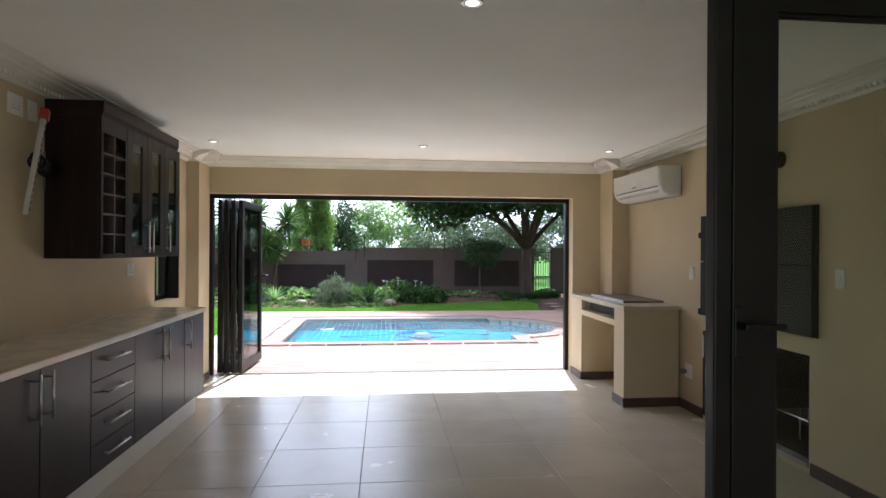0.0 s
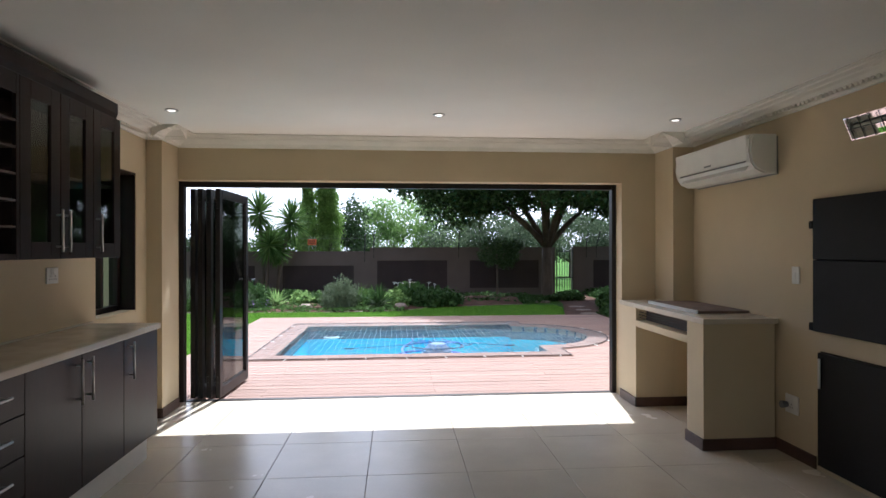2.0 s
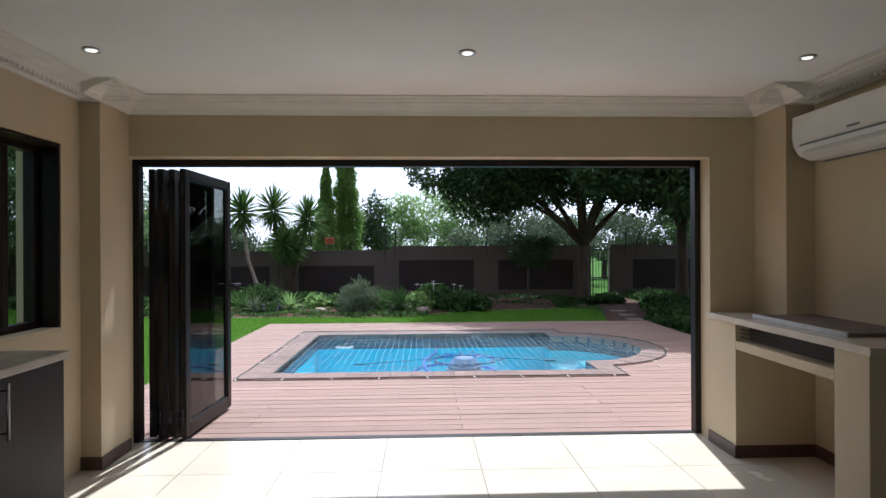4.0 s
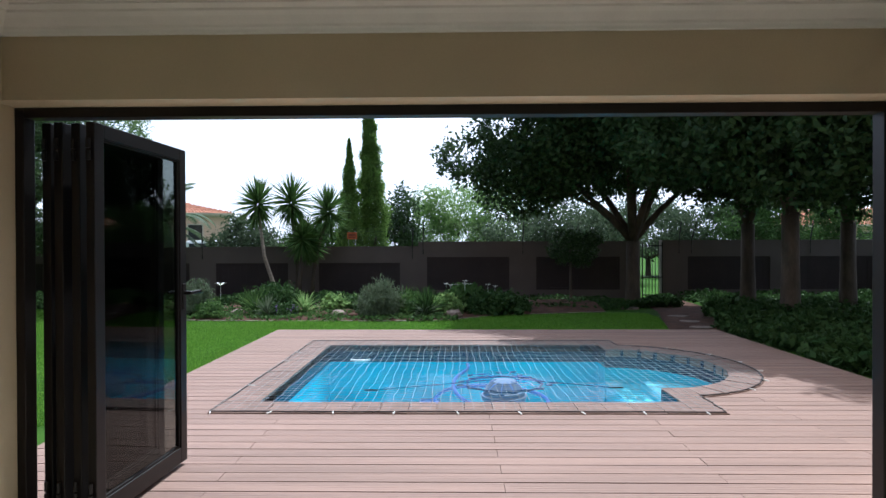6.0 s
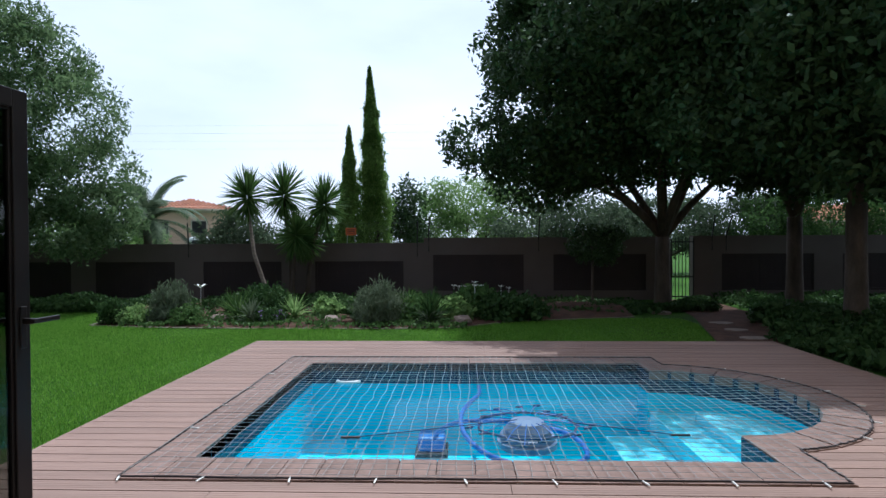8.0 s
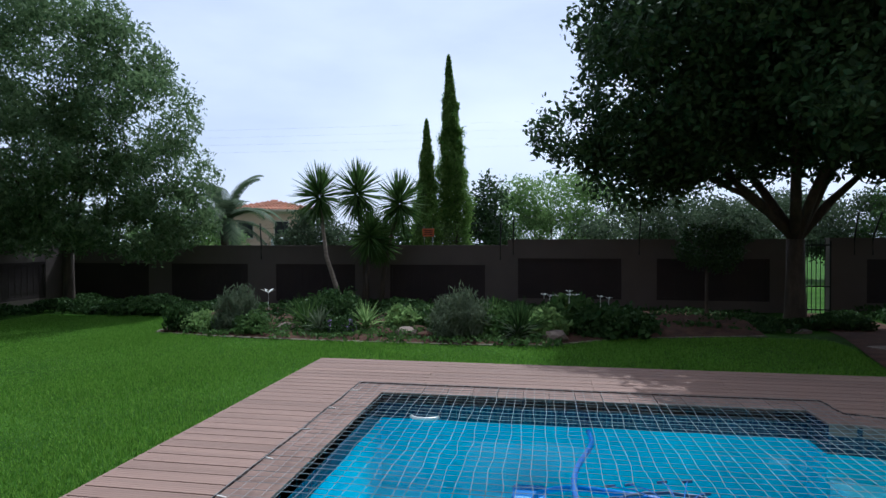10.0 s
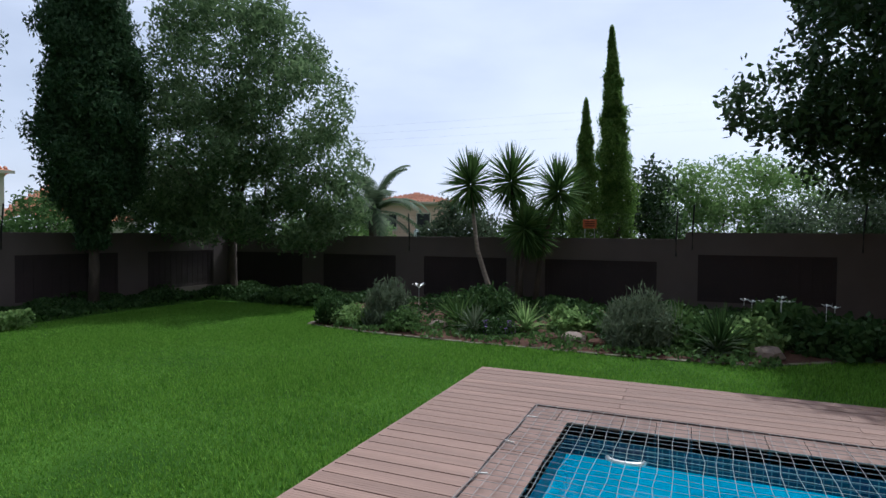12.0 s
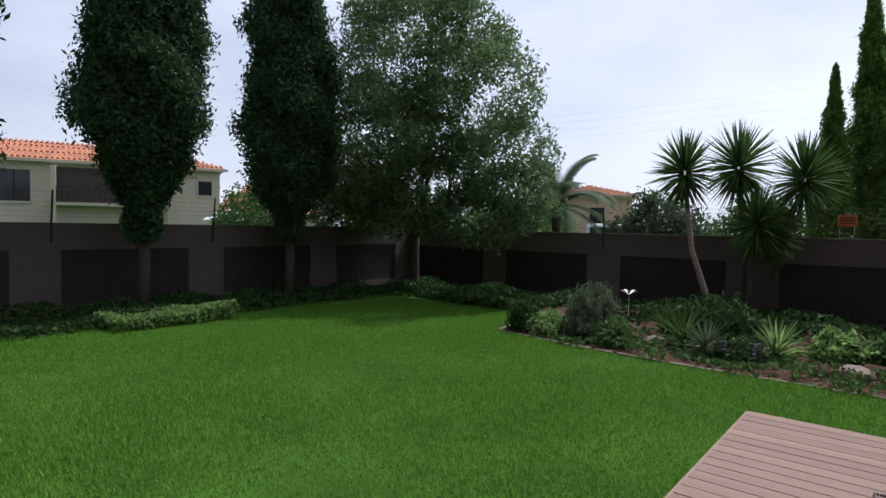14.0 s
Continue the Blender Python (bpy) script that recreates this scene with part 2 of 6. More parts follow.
def mosaic_mat():
    m = mat("navy mosaic", (0.012, 0.022, 0.06), 0.25, var=0.2, bump=0)
    n, l = m.node_tree.nodes, m.node_tree.links
    br = n.new("ShaderNodeTexBrick")
    br.offset = 0
    for k, v in (("Scale", 1.0), ("Mortar Size", 0.004), ("Brick Width", 0.05), ("Row Height", 0.05)):
        br.inputs[k].default_value = v
    br.inputs["Color1"].default_value, br.inputs["Color2"].default_value = (0.008, 0.014, 0.04, 1), (0.014, 0.024, 0.062, 1)
    br.inputs["Mortar"].default_value = (0.07, 0.09, 0.13, 1)
    co = n.new("ShaderNodeTexCoord")
    sep = n.new("ShaderNodeSeparateXYZ")
    add = n.new("ShaderNodeMath")
    com = n.new("ShaderNodeCombineXYZ")
    l.new(co.outputs["Object"], sep.inputs["Vector"])
    l.new(sep.outputs["X"], add.inputs[0])
    l.new(sep.outputs["Y"], add.inputs[1])
    l.new(add.outputs["Value"], com.inputs["X"])
    l.new(sep.outputs["Z"], com.inputs["Y"])
    l.new(com.outputs["Vector"], br.inputs["Vector"])
    l.new(br.outputs["Color"], n["Principled BSDF"].inputs["Base Color"])
    return m


MOSAIC = mosaic_mat()

# ---- building helpers ----
BASE = {}
SHIFT = Vector((0, 0, 0))       # where the part of the place being built has its origin


def thing(name, at, label, category, group="", kind=""):
    """An empty at the base of a thing; its parts are built in world coordinates."""
    e = new(name)
    e.location = Vector(at) + SHIFT
    e.empty_display_size = 0.1
    BASE[e] = Vector(at)
    return tagged(e, label, category, group, kind)


def part(name, bm, material, parent=None, label="", smooth=False):
    me = bpy.data.meshes.new(name)
    bm.normal_update()
    bm.to_mesh(me)
    bm.free()
    if smooth:
        me.polygons.foreach_set("use_smooth", [True] * len(me.polygons))
    return link(name, me, material, parent, label)


def link(name, me, material, parent=None, label=""):
    if material and not me.materials:
        me.materials.append(material)
    ob = new(name, me)
    if parent:
        ob.parent = parent
        ob.matrix_parent_inverse = Matrix.Translation(-BASE.get(parent, Vector()))
    else:
        ob.location = SHIFT
    if label:
        ob["label"] = label
    return ob


def raw(name, verts, faces, material, parent=None, label=""):
    me = bpy.data.meshes.new(name)
    verts, faces = np.asarray(verts, dtype=np.float32), np.asarray(faces, dtype=np.int32)
    k = faces.shape[1]
    me.vertices.add(len(verts))
    me.vertices.foreach_set("co", verts.ravel())
    me.loops.add(faces.size)
    me.loops.foreach_set("vertex_index", faces.ravel())
    me.polygons.add(len(faces))
    me.polygons.foreach_set("loop_start", np.arange(0, faces.size, k, dtype=np.int32))
    me.update(calc_edges=True)
    return link(name, me, material, parent, label)


def box(bm, x0, x1, y0, y1, z0, z1, bevel=0.0, m=None):
    vs = [bm.verts.new((x, y, z)) for z in (z0, z1) for y in (y0, y1) for x in (x0, x1)]
    fs = [bm.faces.new([vs[i] for i in f]) for f in ((0, 2, 3, 1), (4, 5, 7, 6), (0, 1, 5, 4), (2, 6, 7, 3), (0, 4, 6, 2), (1, 3, 7, 5))]
    if bevel:
        es = list({e for f in fs for e in f.edges})
        r = bmesh.ops.bevel(bm, geom=es, offset=bevel, segments=2, affect="EDGES", profile=0.5)
        vs = list({v for f in r["faces"] for v in f.verts} | {v for v in vs if v.is_valid})
    if m is not None:
        bmesh.ops.transform(bm, matrix=m, verts=vs)
    return vs


def bx(*a, **k):
    bm = bmesh.new()
    box(bm, *a, **k)
    return bm


def tube(bm, pts, radii, sides=8, cap=True):
    """A tapered tube along points."""
    pts = [Vector(p) for p in pts]
    if not hasattr(radii, "__len__"):
        radii = [radii] * len(pts)
    rings = []
    for i, p in enumerate(pts):
        d = (pts[min(i + 1, len(pts) - 1)] - pts[max(i - 1, 0)]).normalized()
        q = d.to_track_quat("Z", "Y").to_matrix()
        rings.append([bm.verts.new(p + q @ Vector((math.cos(a) * radii[i], math.sin(a) * radii[i], 0))) for a in (2 * math.pi * k / sides for k in range(sides))])
    for a, b in zip(rings, rings[1:]):
        for k in range(sides):
            bm.faces.new((a[k], a[(k + 1) % sides], b[(k + 1) % sides], b[k]))
    if cap:
        bm.faces.new(rings[0][::-1])
        bm.faces.new(rings[-1])
    return rings


def tb(*a, **k):
    bm = bmesh.new()
    tube(bm, *a, **k)
    return bm


def lathe(bm, at, profile, sides=24):
    rings = [[bm.verts.new((at[0] + r * math.cos(2 * math.pi * k / sides), at[1] + r * math.sin(2 * math.pi * k / sides), at[2] + z)) for k in range(sides)] for r, z in profile]
    for a, b in zip(rings, rings[1:]):
        for k in range(sides):
            bm.faces.new((a[k], a[(k + 1) % sides], b[(k + 1) % sides], b[k]))
    bm.faces.new(rings[0][::-1])
    bm.faces.new(rings[-1])


def structure(name, bm, material, label="", parent=None):
    return tagged(part(name, bm, material, parent), label, "", "", "structure")


def extrude_profile(bm, prof, a, b, inward):
    """A moulding of the profile (out from the wall, z) from a to b; inward is the direction out of the wall."""
    a, b, w = Vector(a), Vector(b), Vector(inward)
    ra = [bm.verts.new(a + w * o + Vector((0, 0, z))) for o, z in prof]
    rb = [bm.verts.new(b + w * o + Vector((0, 0, z))) for o, z in prof]
    k = len(prof)
    for i in range(k):
        bm.faces.new((ra[i], ra[(i + 1) % k], rb[(i + 1) % k], rb[i]))
    bm.faces.new(ra[::-1])
    bm.faces.new(rb)

# ---- the room: x from XL to XR, opening wall at YO ----
XL, XR, YO, YB, HC = -1.96, 2.975, 6.34, -3.2, 2.51
OX0, OX1, OZ = -1.877, 2.43, 2.115
T = 0.27
WY0, WY1, WZ0, WZ1 = 5.13, 5.77, 0.945, 2.10      # small window in the side wall

bm = bmesh.new()
box(bm, XL - T, XL, YB, WY0, -0.3, HC)
box(bm, XL - T, XL, WY1, YO + T, -0.3, HC)
box(bm, XL - T, XL, WY0, WY1, -0.3, WZ0)
box(bm, XL - T, XL, WY0, WY1, WZ1, HC)
structure("wall_west", bm, PLASTER, "beige painted plaster wall with a small window")
bm = bmesh.new()
BR0, BR1, BZ0, BZ1 = 3.13, 4.37, 0.04, 0.79       # fireplace mouth
box(bm, XR, XR + T, YB, BR0, -0.3, HC)
box(bm, XR, XR + T, BR1, YO + T, -0.3, HC)
box(bm, XR, XR + T, BR0, BR1, BZ1, HC)
box(bm, XR, XR + T, BR0, BR1, -0.3, BZ0)
structure("wall_east", bm, PLASTER, "beige painted plaster wall with a built-in barbecue")
bm = bmesh.new()
box(bm, XL, OX0, YO, YO + T, -0.3, HC)
box(bm, OX1, XR, YO, YO + T, -0.3, HC)
box(bm, OX0, OX1, YO, YO + T, OZ, HC)
structure("wall_north", bm, PLASTER, "beige painted plaster wall around the wide door opening")
bm = bmesh.new()
box(bm, XL - T, -1.6, YB - T, YB, -0.3, HC)
box(bm, 2.4, XR + T, YB - T, YB, -0.3, HC)
box(bm, -1.6, 2.4, YB - T, YB, 2.2, HC)
box(bm, -1.6, 2.4, YB - T, YB, -0.3, 0.1)
structure("wall_south", bm, PLASTER, "beige painted plaster wall with an added wide opening, out of view")
# fill lamp in an unseen, added rear opening, to brighten the room
wd = bpy.data.lights.new("rear_fill_light", "AREA")
wd.shape, wd.size, wd.size_y, wd.energy, wd.color = "RECTANGLE", 3.9, 2.0, 7.5, (1.0, 0.98, 0.94)
wlamp = new("rear_fill_light", wd)
wlamp.matrix_world = look((0.4, YB - 0.1, 1.15), (0.4, YB + 2, 1.15))
PLX, PRX, PY = -1.83, 2.775, 5.97
structure("pier_west", bx(XL, PLX, PY, YO, 0, HC), PLASTER, "beige painted plaster pier")
structure("pier_east", bx(PRX, XR, PY, YO, 0, HC), PLASTER, "beige painted plaster pier")
structure("ceiling", bx(XL - T, XR + T, YB - T, YO + T, HC, HC + 0.15), CEILING, "smooth white painted ceiling")
# unseen masses added above and beside the room to hold back sky light
structure("sky_block_upper", bx(XL - T, 11.5, YB - 5, YO + T - 0.005, HC + 0.16, 5.9), PLASTER, "plain unseen block over the room, added to cut sky light")
bm = bmesh.new()
box(bm, XR + 0.75, 11.5, YB - 5, YO + T - 0.005, -0.4, HC + 0.155)
box(bm, XR + T + 0.01, XR + 0.75, YB - 5, 3.0, -0.4, HC + 0.155)
box(bm, XR + T + 0.01, XR + 0.75, 4.45, YO + T - 0.005, -0.4, HC + 0.155)
structure("sky_block_side", bm, PLASTER, "plain unseen block beside the room, added to cut sky light")
floor = structure("floor", bx(XL - T, XR + T, YB - T, YO + 0.23, -0.3, -0.006), GROUT, "beige porcelain floor tiles with dark joints")
bm = bmesh.new()
box(bm, 1.24, XR, 1.35, 1.45, 2.46, HC)
structure("door_header", bm, PLASTER, "plaster strip over the glass door")

# cornices: stepped cove
PROF = [(0, 0), (0.022, 0), (0.03, 0.012), (0.045, 0.018), (0.05, 0.028), (0.095, 0.052), (0.13, 0.06), (0.135, 0.07), (0.175, 0.076), (0.18, 0.084), (0.215, 0.086), (0.215, 0.095), (0, 0.095)]
CZ = HC - 0.096
bm = bmesh.new()
for a, b, w in (((PLX, YO, CZ), (PRX, YO, CZ), (0, -1, 0)), ((XL, PY, CZ), (PLX + 0.212, PY, CZ), (0, -1, 0)), ((PRX - 0.212, PY, CZ), (XR, PY, CZ), (0, -1, 0)),
                ((PLX, PY - 0.211, CZ), (PLX, YO, CZ), (1, 0, 0)), ((PRX, PY - 0.211, CZ), (PRX, YO, CZ), (-1, 0, 0)),
                ((XL, YB, CZ), (XL, PY, CZ), (1, 0, 0)), ((XR, YB, CZ), (XR, PY, CZ), (-1, 0, 0))):
    extrude_profile(bm, PROF, a, b, w)
cornice = structure("cornice", bm, CORNICE, "cream stepped plaster cornice with a row of dentils")
me = bpy.data.meshes.new("dentil")
bm = bx(-0.014, 0.014, -0.011, 0.011, -0.016, 0.016)
bm.to_mesh(me)
bm.free()
for i in range(120):
    for x in (XR - 0.052, XL + 0.052):
        d = link("dentil", me, CORNICE, cornice)
        d.location = (x, 1.2 + i * 0.04, CZ + 0.03)

# skirting
bm = bmesh.new()
SK = 0.085
for a in ((XL, PLX, PY - 0.012, PY), (PRX, XR, PY - 0.012, PY), (PLX, PLX + 0.012, PY - 0.012, YO), (PLX, OX0 + 0.01, YO - 0.012, YO), (OX1, PRX, YO - 0.012, YO),
          (XR - 0.012, XR, YB, BR0 - 0.02), (XR - 0.012, XR, BR1 + 0.03, PY), (XL, XL + 0.012, YB, 0.6)):
    box(bm, *a, 0, SK, 0.003)
structure("baseboard", bm, SKIRT, "dark brown glazed skirting tiles")

# threshold track and door frame
fr = thing("door_1", ((OX0 + OX1) / 2, YO + 0.1, 0), "dark bronze aluminium frame of the wide folding door", "door frame", kind="structure")
part("jamb", bx(OX0, OX0 + 0.045, YO + 0.14, YO + 0.22, 0, OZ, 0.004), BRONZE, fr)
part("jamb", bx(OX1 - 0.045, OX1, YO + 0.14, YO + 0.22, 0, OZ, 0.004), BRONZE, fr)
part("head", bx(OX0 + 0.045, OX1 - 0.045, YO + 0.14, YO + 0.22, OZ - 0.05, OZ, 0.004), BRONZE, fr)
part("track", bx(OX0 + 0.045, OX1 - 0.045, YO + 0.155, YO + 0.215, -0.02, 0.006, 0.002), BRONZE, fr)


def leaf_frame(name, a, b, z0, z1, label, glass=TINTPANE, stile=0.075, depth=0.045, handle=None, midrail=None):
    """A glazed aluminium leaf standing between the plan points a and b."""
    a, b = Vector((*a, 0)), Vector((*b, 0))
    w = (b - a).length
    ang = math.atan2(b.y - a.y, b.x - a.x)
    m = Matrix.Translation(a) @ Matrix.Rotation(ang, 4, "Z")
    th = thing(name, (a.x, a.y, z0), label, "glass door", "folding door leaves")
    h = depth / 2

    def put(pn_, *c, mt=BRONZE, bev=0.004, par=th, lab=""):
        bm = bmesh.new()
        box(bm, *c, bev)
        bmesh.ops.transform(bm, matrix=m, verts=bm.verts)
        return part(pn_, bm, mt, par, lab)
    put("stile", 0, stile, -h, h, z0, z1)
    put("stile", w - stile, w, -h, h, z0, z1)
    put("top_rail", stile, w - stile, -h, h, z1 - stile, z1)
    put("bottom_rail", stile, w - stile, -h, h, z0, z0 + stile * 1.35)
    bead = 0.012
    pz0, pz1 = z0 + stile * 1.35, z1 - stile
    for c in ((stile, stile + bead, pz0, pz1), (w - stile - bead, w - stile, pz0, pz1), (stile + bead, w - stile - bead, pz0, pz0 + bead), (stile + bead, w - stile - bead, pz1 - bead, pz1)):
        put("bead", c[0], c[1], -h * 0.55, h * 0.55, c[2], c[3], bev=0.002)
    pane = put("pane", stile + 0.004, w - stile - 0.004, -0.003, 0.003, pz0 + 0.004, pz1 - 0.004, mt=glass, bev=0, lab="tinted glass pane")
    pane.visible_shadow = False
    if handle:
        hx, hz = handle
        hp = put("handle", hx - 0.016, hx + 0.016, -h - 0.008, -h, hz - 0.11, hz + 0.06, lab="dark lever handle on a plate")
        put("lever", hx - 0.012, hx + 0.012, -h - 0.05, -h - 0.008, hz - 0.012, hz + 0.012, par=hp)
        put("lever", hx - 0.012, hx + 0.13, -h - 0.062, -h - 0.044, hz - 0.01, hz + 0.01, par=hp)
        put("lever", hx - 0.012, hx + 0.13, h + 0.044, h + 0.062, hz - 0.01, hz + 0.01, par=hp)
        put("handle_plate", hx - 0.016, hx + 0.016, h, h + 0.008, hz - 0.11, hz + 0.06, par=hp)
    return th


# folded stack at the west jamb: four leaves folded together, the last one standing a little away
for i, (a, b) in enumerate((((-1.775, 6.56), (-1.775, 7.40)), ((-1.70, 6.54), (-1.70, 7.38)), ((-1.625, 6.56), (-1.625, 7.40)), ((-1.53, 6.53), (-1.49, 7.43)))):
    lf = leaf_frame("folding_door", a, b, 0.015, OZ - 0.06, glass=DARKPANE, label="dark bronze folding door leaf with tinted glass, folded open" if i < 3 else "dark bronze end leaf of the folding door, standing open with a lever handle", handle=(0.86, 1.12) if i == 3 else None)
    for hz in (0.12, 0.18, 1.86, 1.92):
        part("hinge", tb([(a[0], a[1] - 0.016, hz), (a[0], a[1] - 0.016, hz + 0.05)], 0.011), BRONZE, lf)

# inner glass door near the start of the walk
gd = leaf_frame("glass_door", (1.30, 1.40), (2.16, 1.40), 0.015, 2.44, "dark bronze glass door leaf standing open", handle=(0.02, 1.24), stile=0.155, depth=0.05)
gd["group"] = ""
part("edge_strip", bx(1.235, 1.295, 1.372, 1.428, 0.015, 2.44, 0.006), BRONZE, gd)
leaf_frame("glass_door", (2.17, 1.40), (2.965, 1.40), 0.015, 2.44, "dark bronze fixed glass panel beside the door", stile=0.07, depth=0.05)

# side window
w1 = thing("window_1", (XL - 0.14, (WY0 + WY1) / 2, WZ0), "dark wooden window over the worktop", "window", kind="structure")
for c in ((WY0, WY0 + 0.06, WZ0, WZ1), (WY1 - 0.06, WY1, WZ0, WZ1), (WY0 + 0.06, WY1 - 0.06, WZ0, WZ0 + 0.06), (WY0 + 0.06, WY1 - 0.06, WZ1 - 0.06, WZ1), (5.44, 5.49, WZ0 + 0.06, WZ1 - 0.06)):
    part("window_frame", bx(XL - 0.19, XL - 0.12, c[0], c[1], c[2], c[3], 0.004), ESPRESSO, w1)
part("reveal_lining", bx(XL - 0.119, XL - 0.003, WY1 - 0.022, WY1 - 0.001, WZ0 + 0.02, WZ1 - 0.001, 0.003), ESPRESSO, w1)
part("reveal_lining", bx(XL - 0.119, XL - 0.003, WY0 + 0.002, WY1 - 0.023, WZ1 - 0.022, WZ1 - 0.001, 0.003), ESPRESSO, w1)
part("window_sill", bx(XL - 0.12, XL + 0.0, WY0 + 0.002, WY1 - 0.002, WZ0 + 0.001, WZ0 + 0.019, 0.004), PLASTER, w1)
for a, b in ((WY0 + 0.06, 5.44), (5.49, WY1 - 0.06)):
    p = part("pane", bx(XL - 0.158, XL - 0.152, a, b, WZ0 + 0.06, WZ1 - 0.06), PANE, w1)
    p.visible_shadow = False

# ---- base cabinets along the west wall ----
XF, KZ, TOPZ = -1.49, 0.175, 0.905


def bar_handle(parent, p, q, out=(1, 0, 0)):
    """A steel bar pull between p and q with two posts."""
    p, q, o = Vector(p), Vector(q), Vector(out)
    d = (q - p).normalized()
    bm = bmesh.new()
    tube(bm, [p + o * 0.032, q + o * 0.032], 0.0065, 10)
    h = part("handle", bm, STEEL, parent, "brushed steel bar handle", smooth=True)
    for e in (p + d * 0.03, q - d * 0.03):
        part("post", tb([e, e + o * 0.03], 0.005, 8), STEEL, h)


def base_unit(y0, y1, doors=0, drawers=(), handles=()):
    name = "drawer_unit" if drawers else "base_cabinet"
    lab = "espresso wood drawer unit with steel bar handles" if drawers else ("espresso wood base cabinet with two doors and steel bar handles" if doors == 2 else "espresso wood single-door base cabinet with a steel bar handle")
    th = thing(name, ((XL + XF) / 2, (y0 + y1) / 2, KZ), lab, "cabinet", "base cabinets under the worktop")
    part("body", bx(XL + 0.005, XF - 0.02, y0 + 0.001, y1 - 0.001, KZ, TOPZ, 0.002), ESPRESSO, th)
    g = 0.0025
    if doors:
        w = (y1 - y0) / doors
        for i in range(doors):
            a, b = y0 + i * w + g, y0 + (i + 1) * w - g
            d = part("door", bx(XF - 0.019, XF, a, b, KZ + g, TOPZ - g, 0.002), ESPRESSO, th)
            hy = (b - 0.05 if i == 0 else a + 0.05) if doors == 2 else a + 0.07
            bar_handle(d, (XF, hy, 0.64), (XF, hy, 0.88))
    for z0, z1 in drawers:
        d = part("drawer_front", bx(XF - 0.019, XF, y0 + g, y1 - g, z0 + g, z1 - g, 0.002), ESPRESSO, th)
        zc = z0 + (z1 - z0) * 0.55
        ym = (y0 + y1) / 2
        bar_handle(d, (XF, ym - 0.15, zc), (XF, ym + 0.15, zc))
    return th


for y0, y1, dn in ((0.16, 1.10, 2), (1.10, 2.05, 2), (2.05, 3.01, 2), (3.58, 4.53, 2), (4.53, 5.03, 1)):
    base_unit(y0, y1, dn)
base_unit(3.01, 3.58, 0, ((KZ, 0.345), (0.345, 0.525), (0.525, 0.715), (0.715, TOPZ)))
kick = thing("plinth", (-1.6, 2.5, 0), "cream tiled plinth under the base cabinets", "plinth", kind="structure")
part("plinth_board", bx(XL + 0.005, -1.545, 0.17, 4.985, 0, KZ - 0.001, 0.002), WHITEPLASTIC, kick)
wt = thing("worktop", (-1.8, 2.5, TOPZ), "cream polished stone worktop on the base cabinets", "worktop")
part("slab", bx(XL + 0.002, -1.495, 0.12, 5.06, TOPZ + 0.001, TOPZ + 0.036, 0.003), WORKTOP, wt)
part("nosing", bx(-1.495, -1.477, 0.12, 5.06, TOPZ - 0.003, TOPZ + 0.036, 0.005), WORKTOP, wt, "rounded front edge")
part("upstand", bx(XL + 0.002, XL + 0.014, 0.12, WY0 - 0.05, TOPZ + 0.036, TOPZ + 0.05, 0.002), WORKTOP, wt, "thin stone upstand")

# ---- wall cabinet with wine rack ----
uc = thing("wall_cabinet", (XL, 4.08, 1.413), "espresso wood wall cabinet with glass doors and a wine rack", "cabinet")
UX, U0, U1, UZ0, UZ1 = -1.62, 3.39, 4.77, 1.413, 2.315
part("side_panel", bx(XL + 0.003, UX - 0.02, U0, U0 + 0.02, UZ0, UZ1, 0.002), ESPRESSO, uc)
part("side_panel", bx(XL + 0.003, UX - 0.02, U1 - 0.02, U1, UZ0, UZ1, 0.002), ESPRESSO, uc)
part("bottom_panel", bx(XL + 0.003, UX - 0.02, U0 + 0.02, U1 - 0.02, UZ0, UZ0 + 0.02), ESPRESSO, uc)
part("top_panel", bx(XL + 0.003, UX - 0.02, U0 + 0.02, U1 - 0.02, UZ1 - 0.02, UZ1), ESPRESSO, uc)
part("back_panel", bx(XL + 0.003, XL + 0.012, U0 + 0.02, U1 - 0.02, UZ0 + 0.02, UZ1 - 0.02), ESPRESSO_IN, uc)
part("shelf", bx(XL + 0.013, UX - 0.04, 3.775, U1 - 0.022, 1.86, 1.878), ESPRESSO_IN, uc)
bm = bmesh.new()
prof = [(XL + 0.003, UZ1), (UX, UZ1), (UX + 0.012, UZ1 + 0.03), (UX + 0.012, UZ1 + 0.095), (XL + 0.003, UZ1 + 0.095)]
ra = [bm.verts.new((x, U0 - 0.0, z)) for x, z in prof]
rb = [bm.verts.new((x, 4.71, z)) for x, z in prof]
for i in range(5):
    bm.faces.new((ra[i], rb[i], rb[(i + 1) % 5], ra[(i + 1) % 5]))
bm.faces.new(ra[::-1])
bm.faces.new(rb)
part("crown", bm, ESPRESSO, uc)
rk = part("wine_rack", bx(UX - 0.02, UX, U0, 3.42, UZ0, UZ1, 0.002), ESPRESSO, uc, "open wine rack of square cells")
part("rack_stile", bx(UX - 0.02, UX, 3.73, 3.755, UZ0, UZ1, 0.002), ESPRESSO, rk)
part("rack_rail", bx(UX - 0.02, UX, 3.42, 3.73, UZ1 - 0.10, UZ1, 0.002), ESPRESSO, rk)
part("rack_rail", bx(UX - 0.02, UX, 3.42, 3.73, UZ0, UZ0 + 0.03, 0.002), ESPRESSO, rk)
part("rack_divider", bx(XL + 0.1, UX - 0.002, 3.569, 3.581, UZ0 + 0.03, UZ1 - 0.10), RACK, rk)
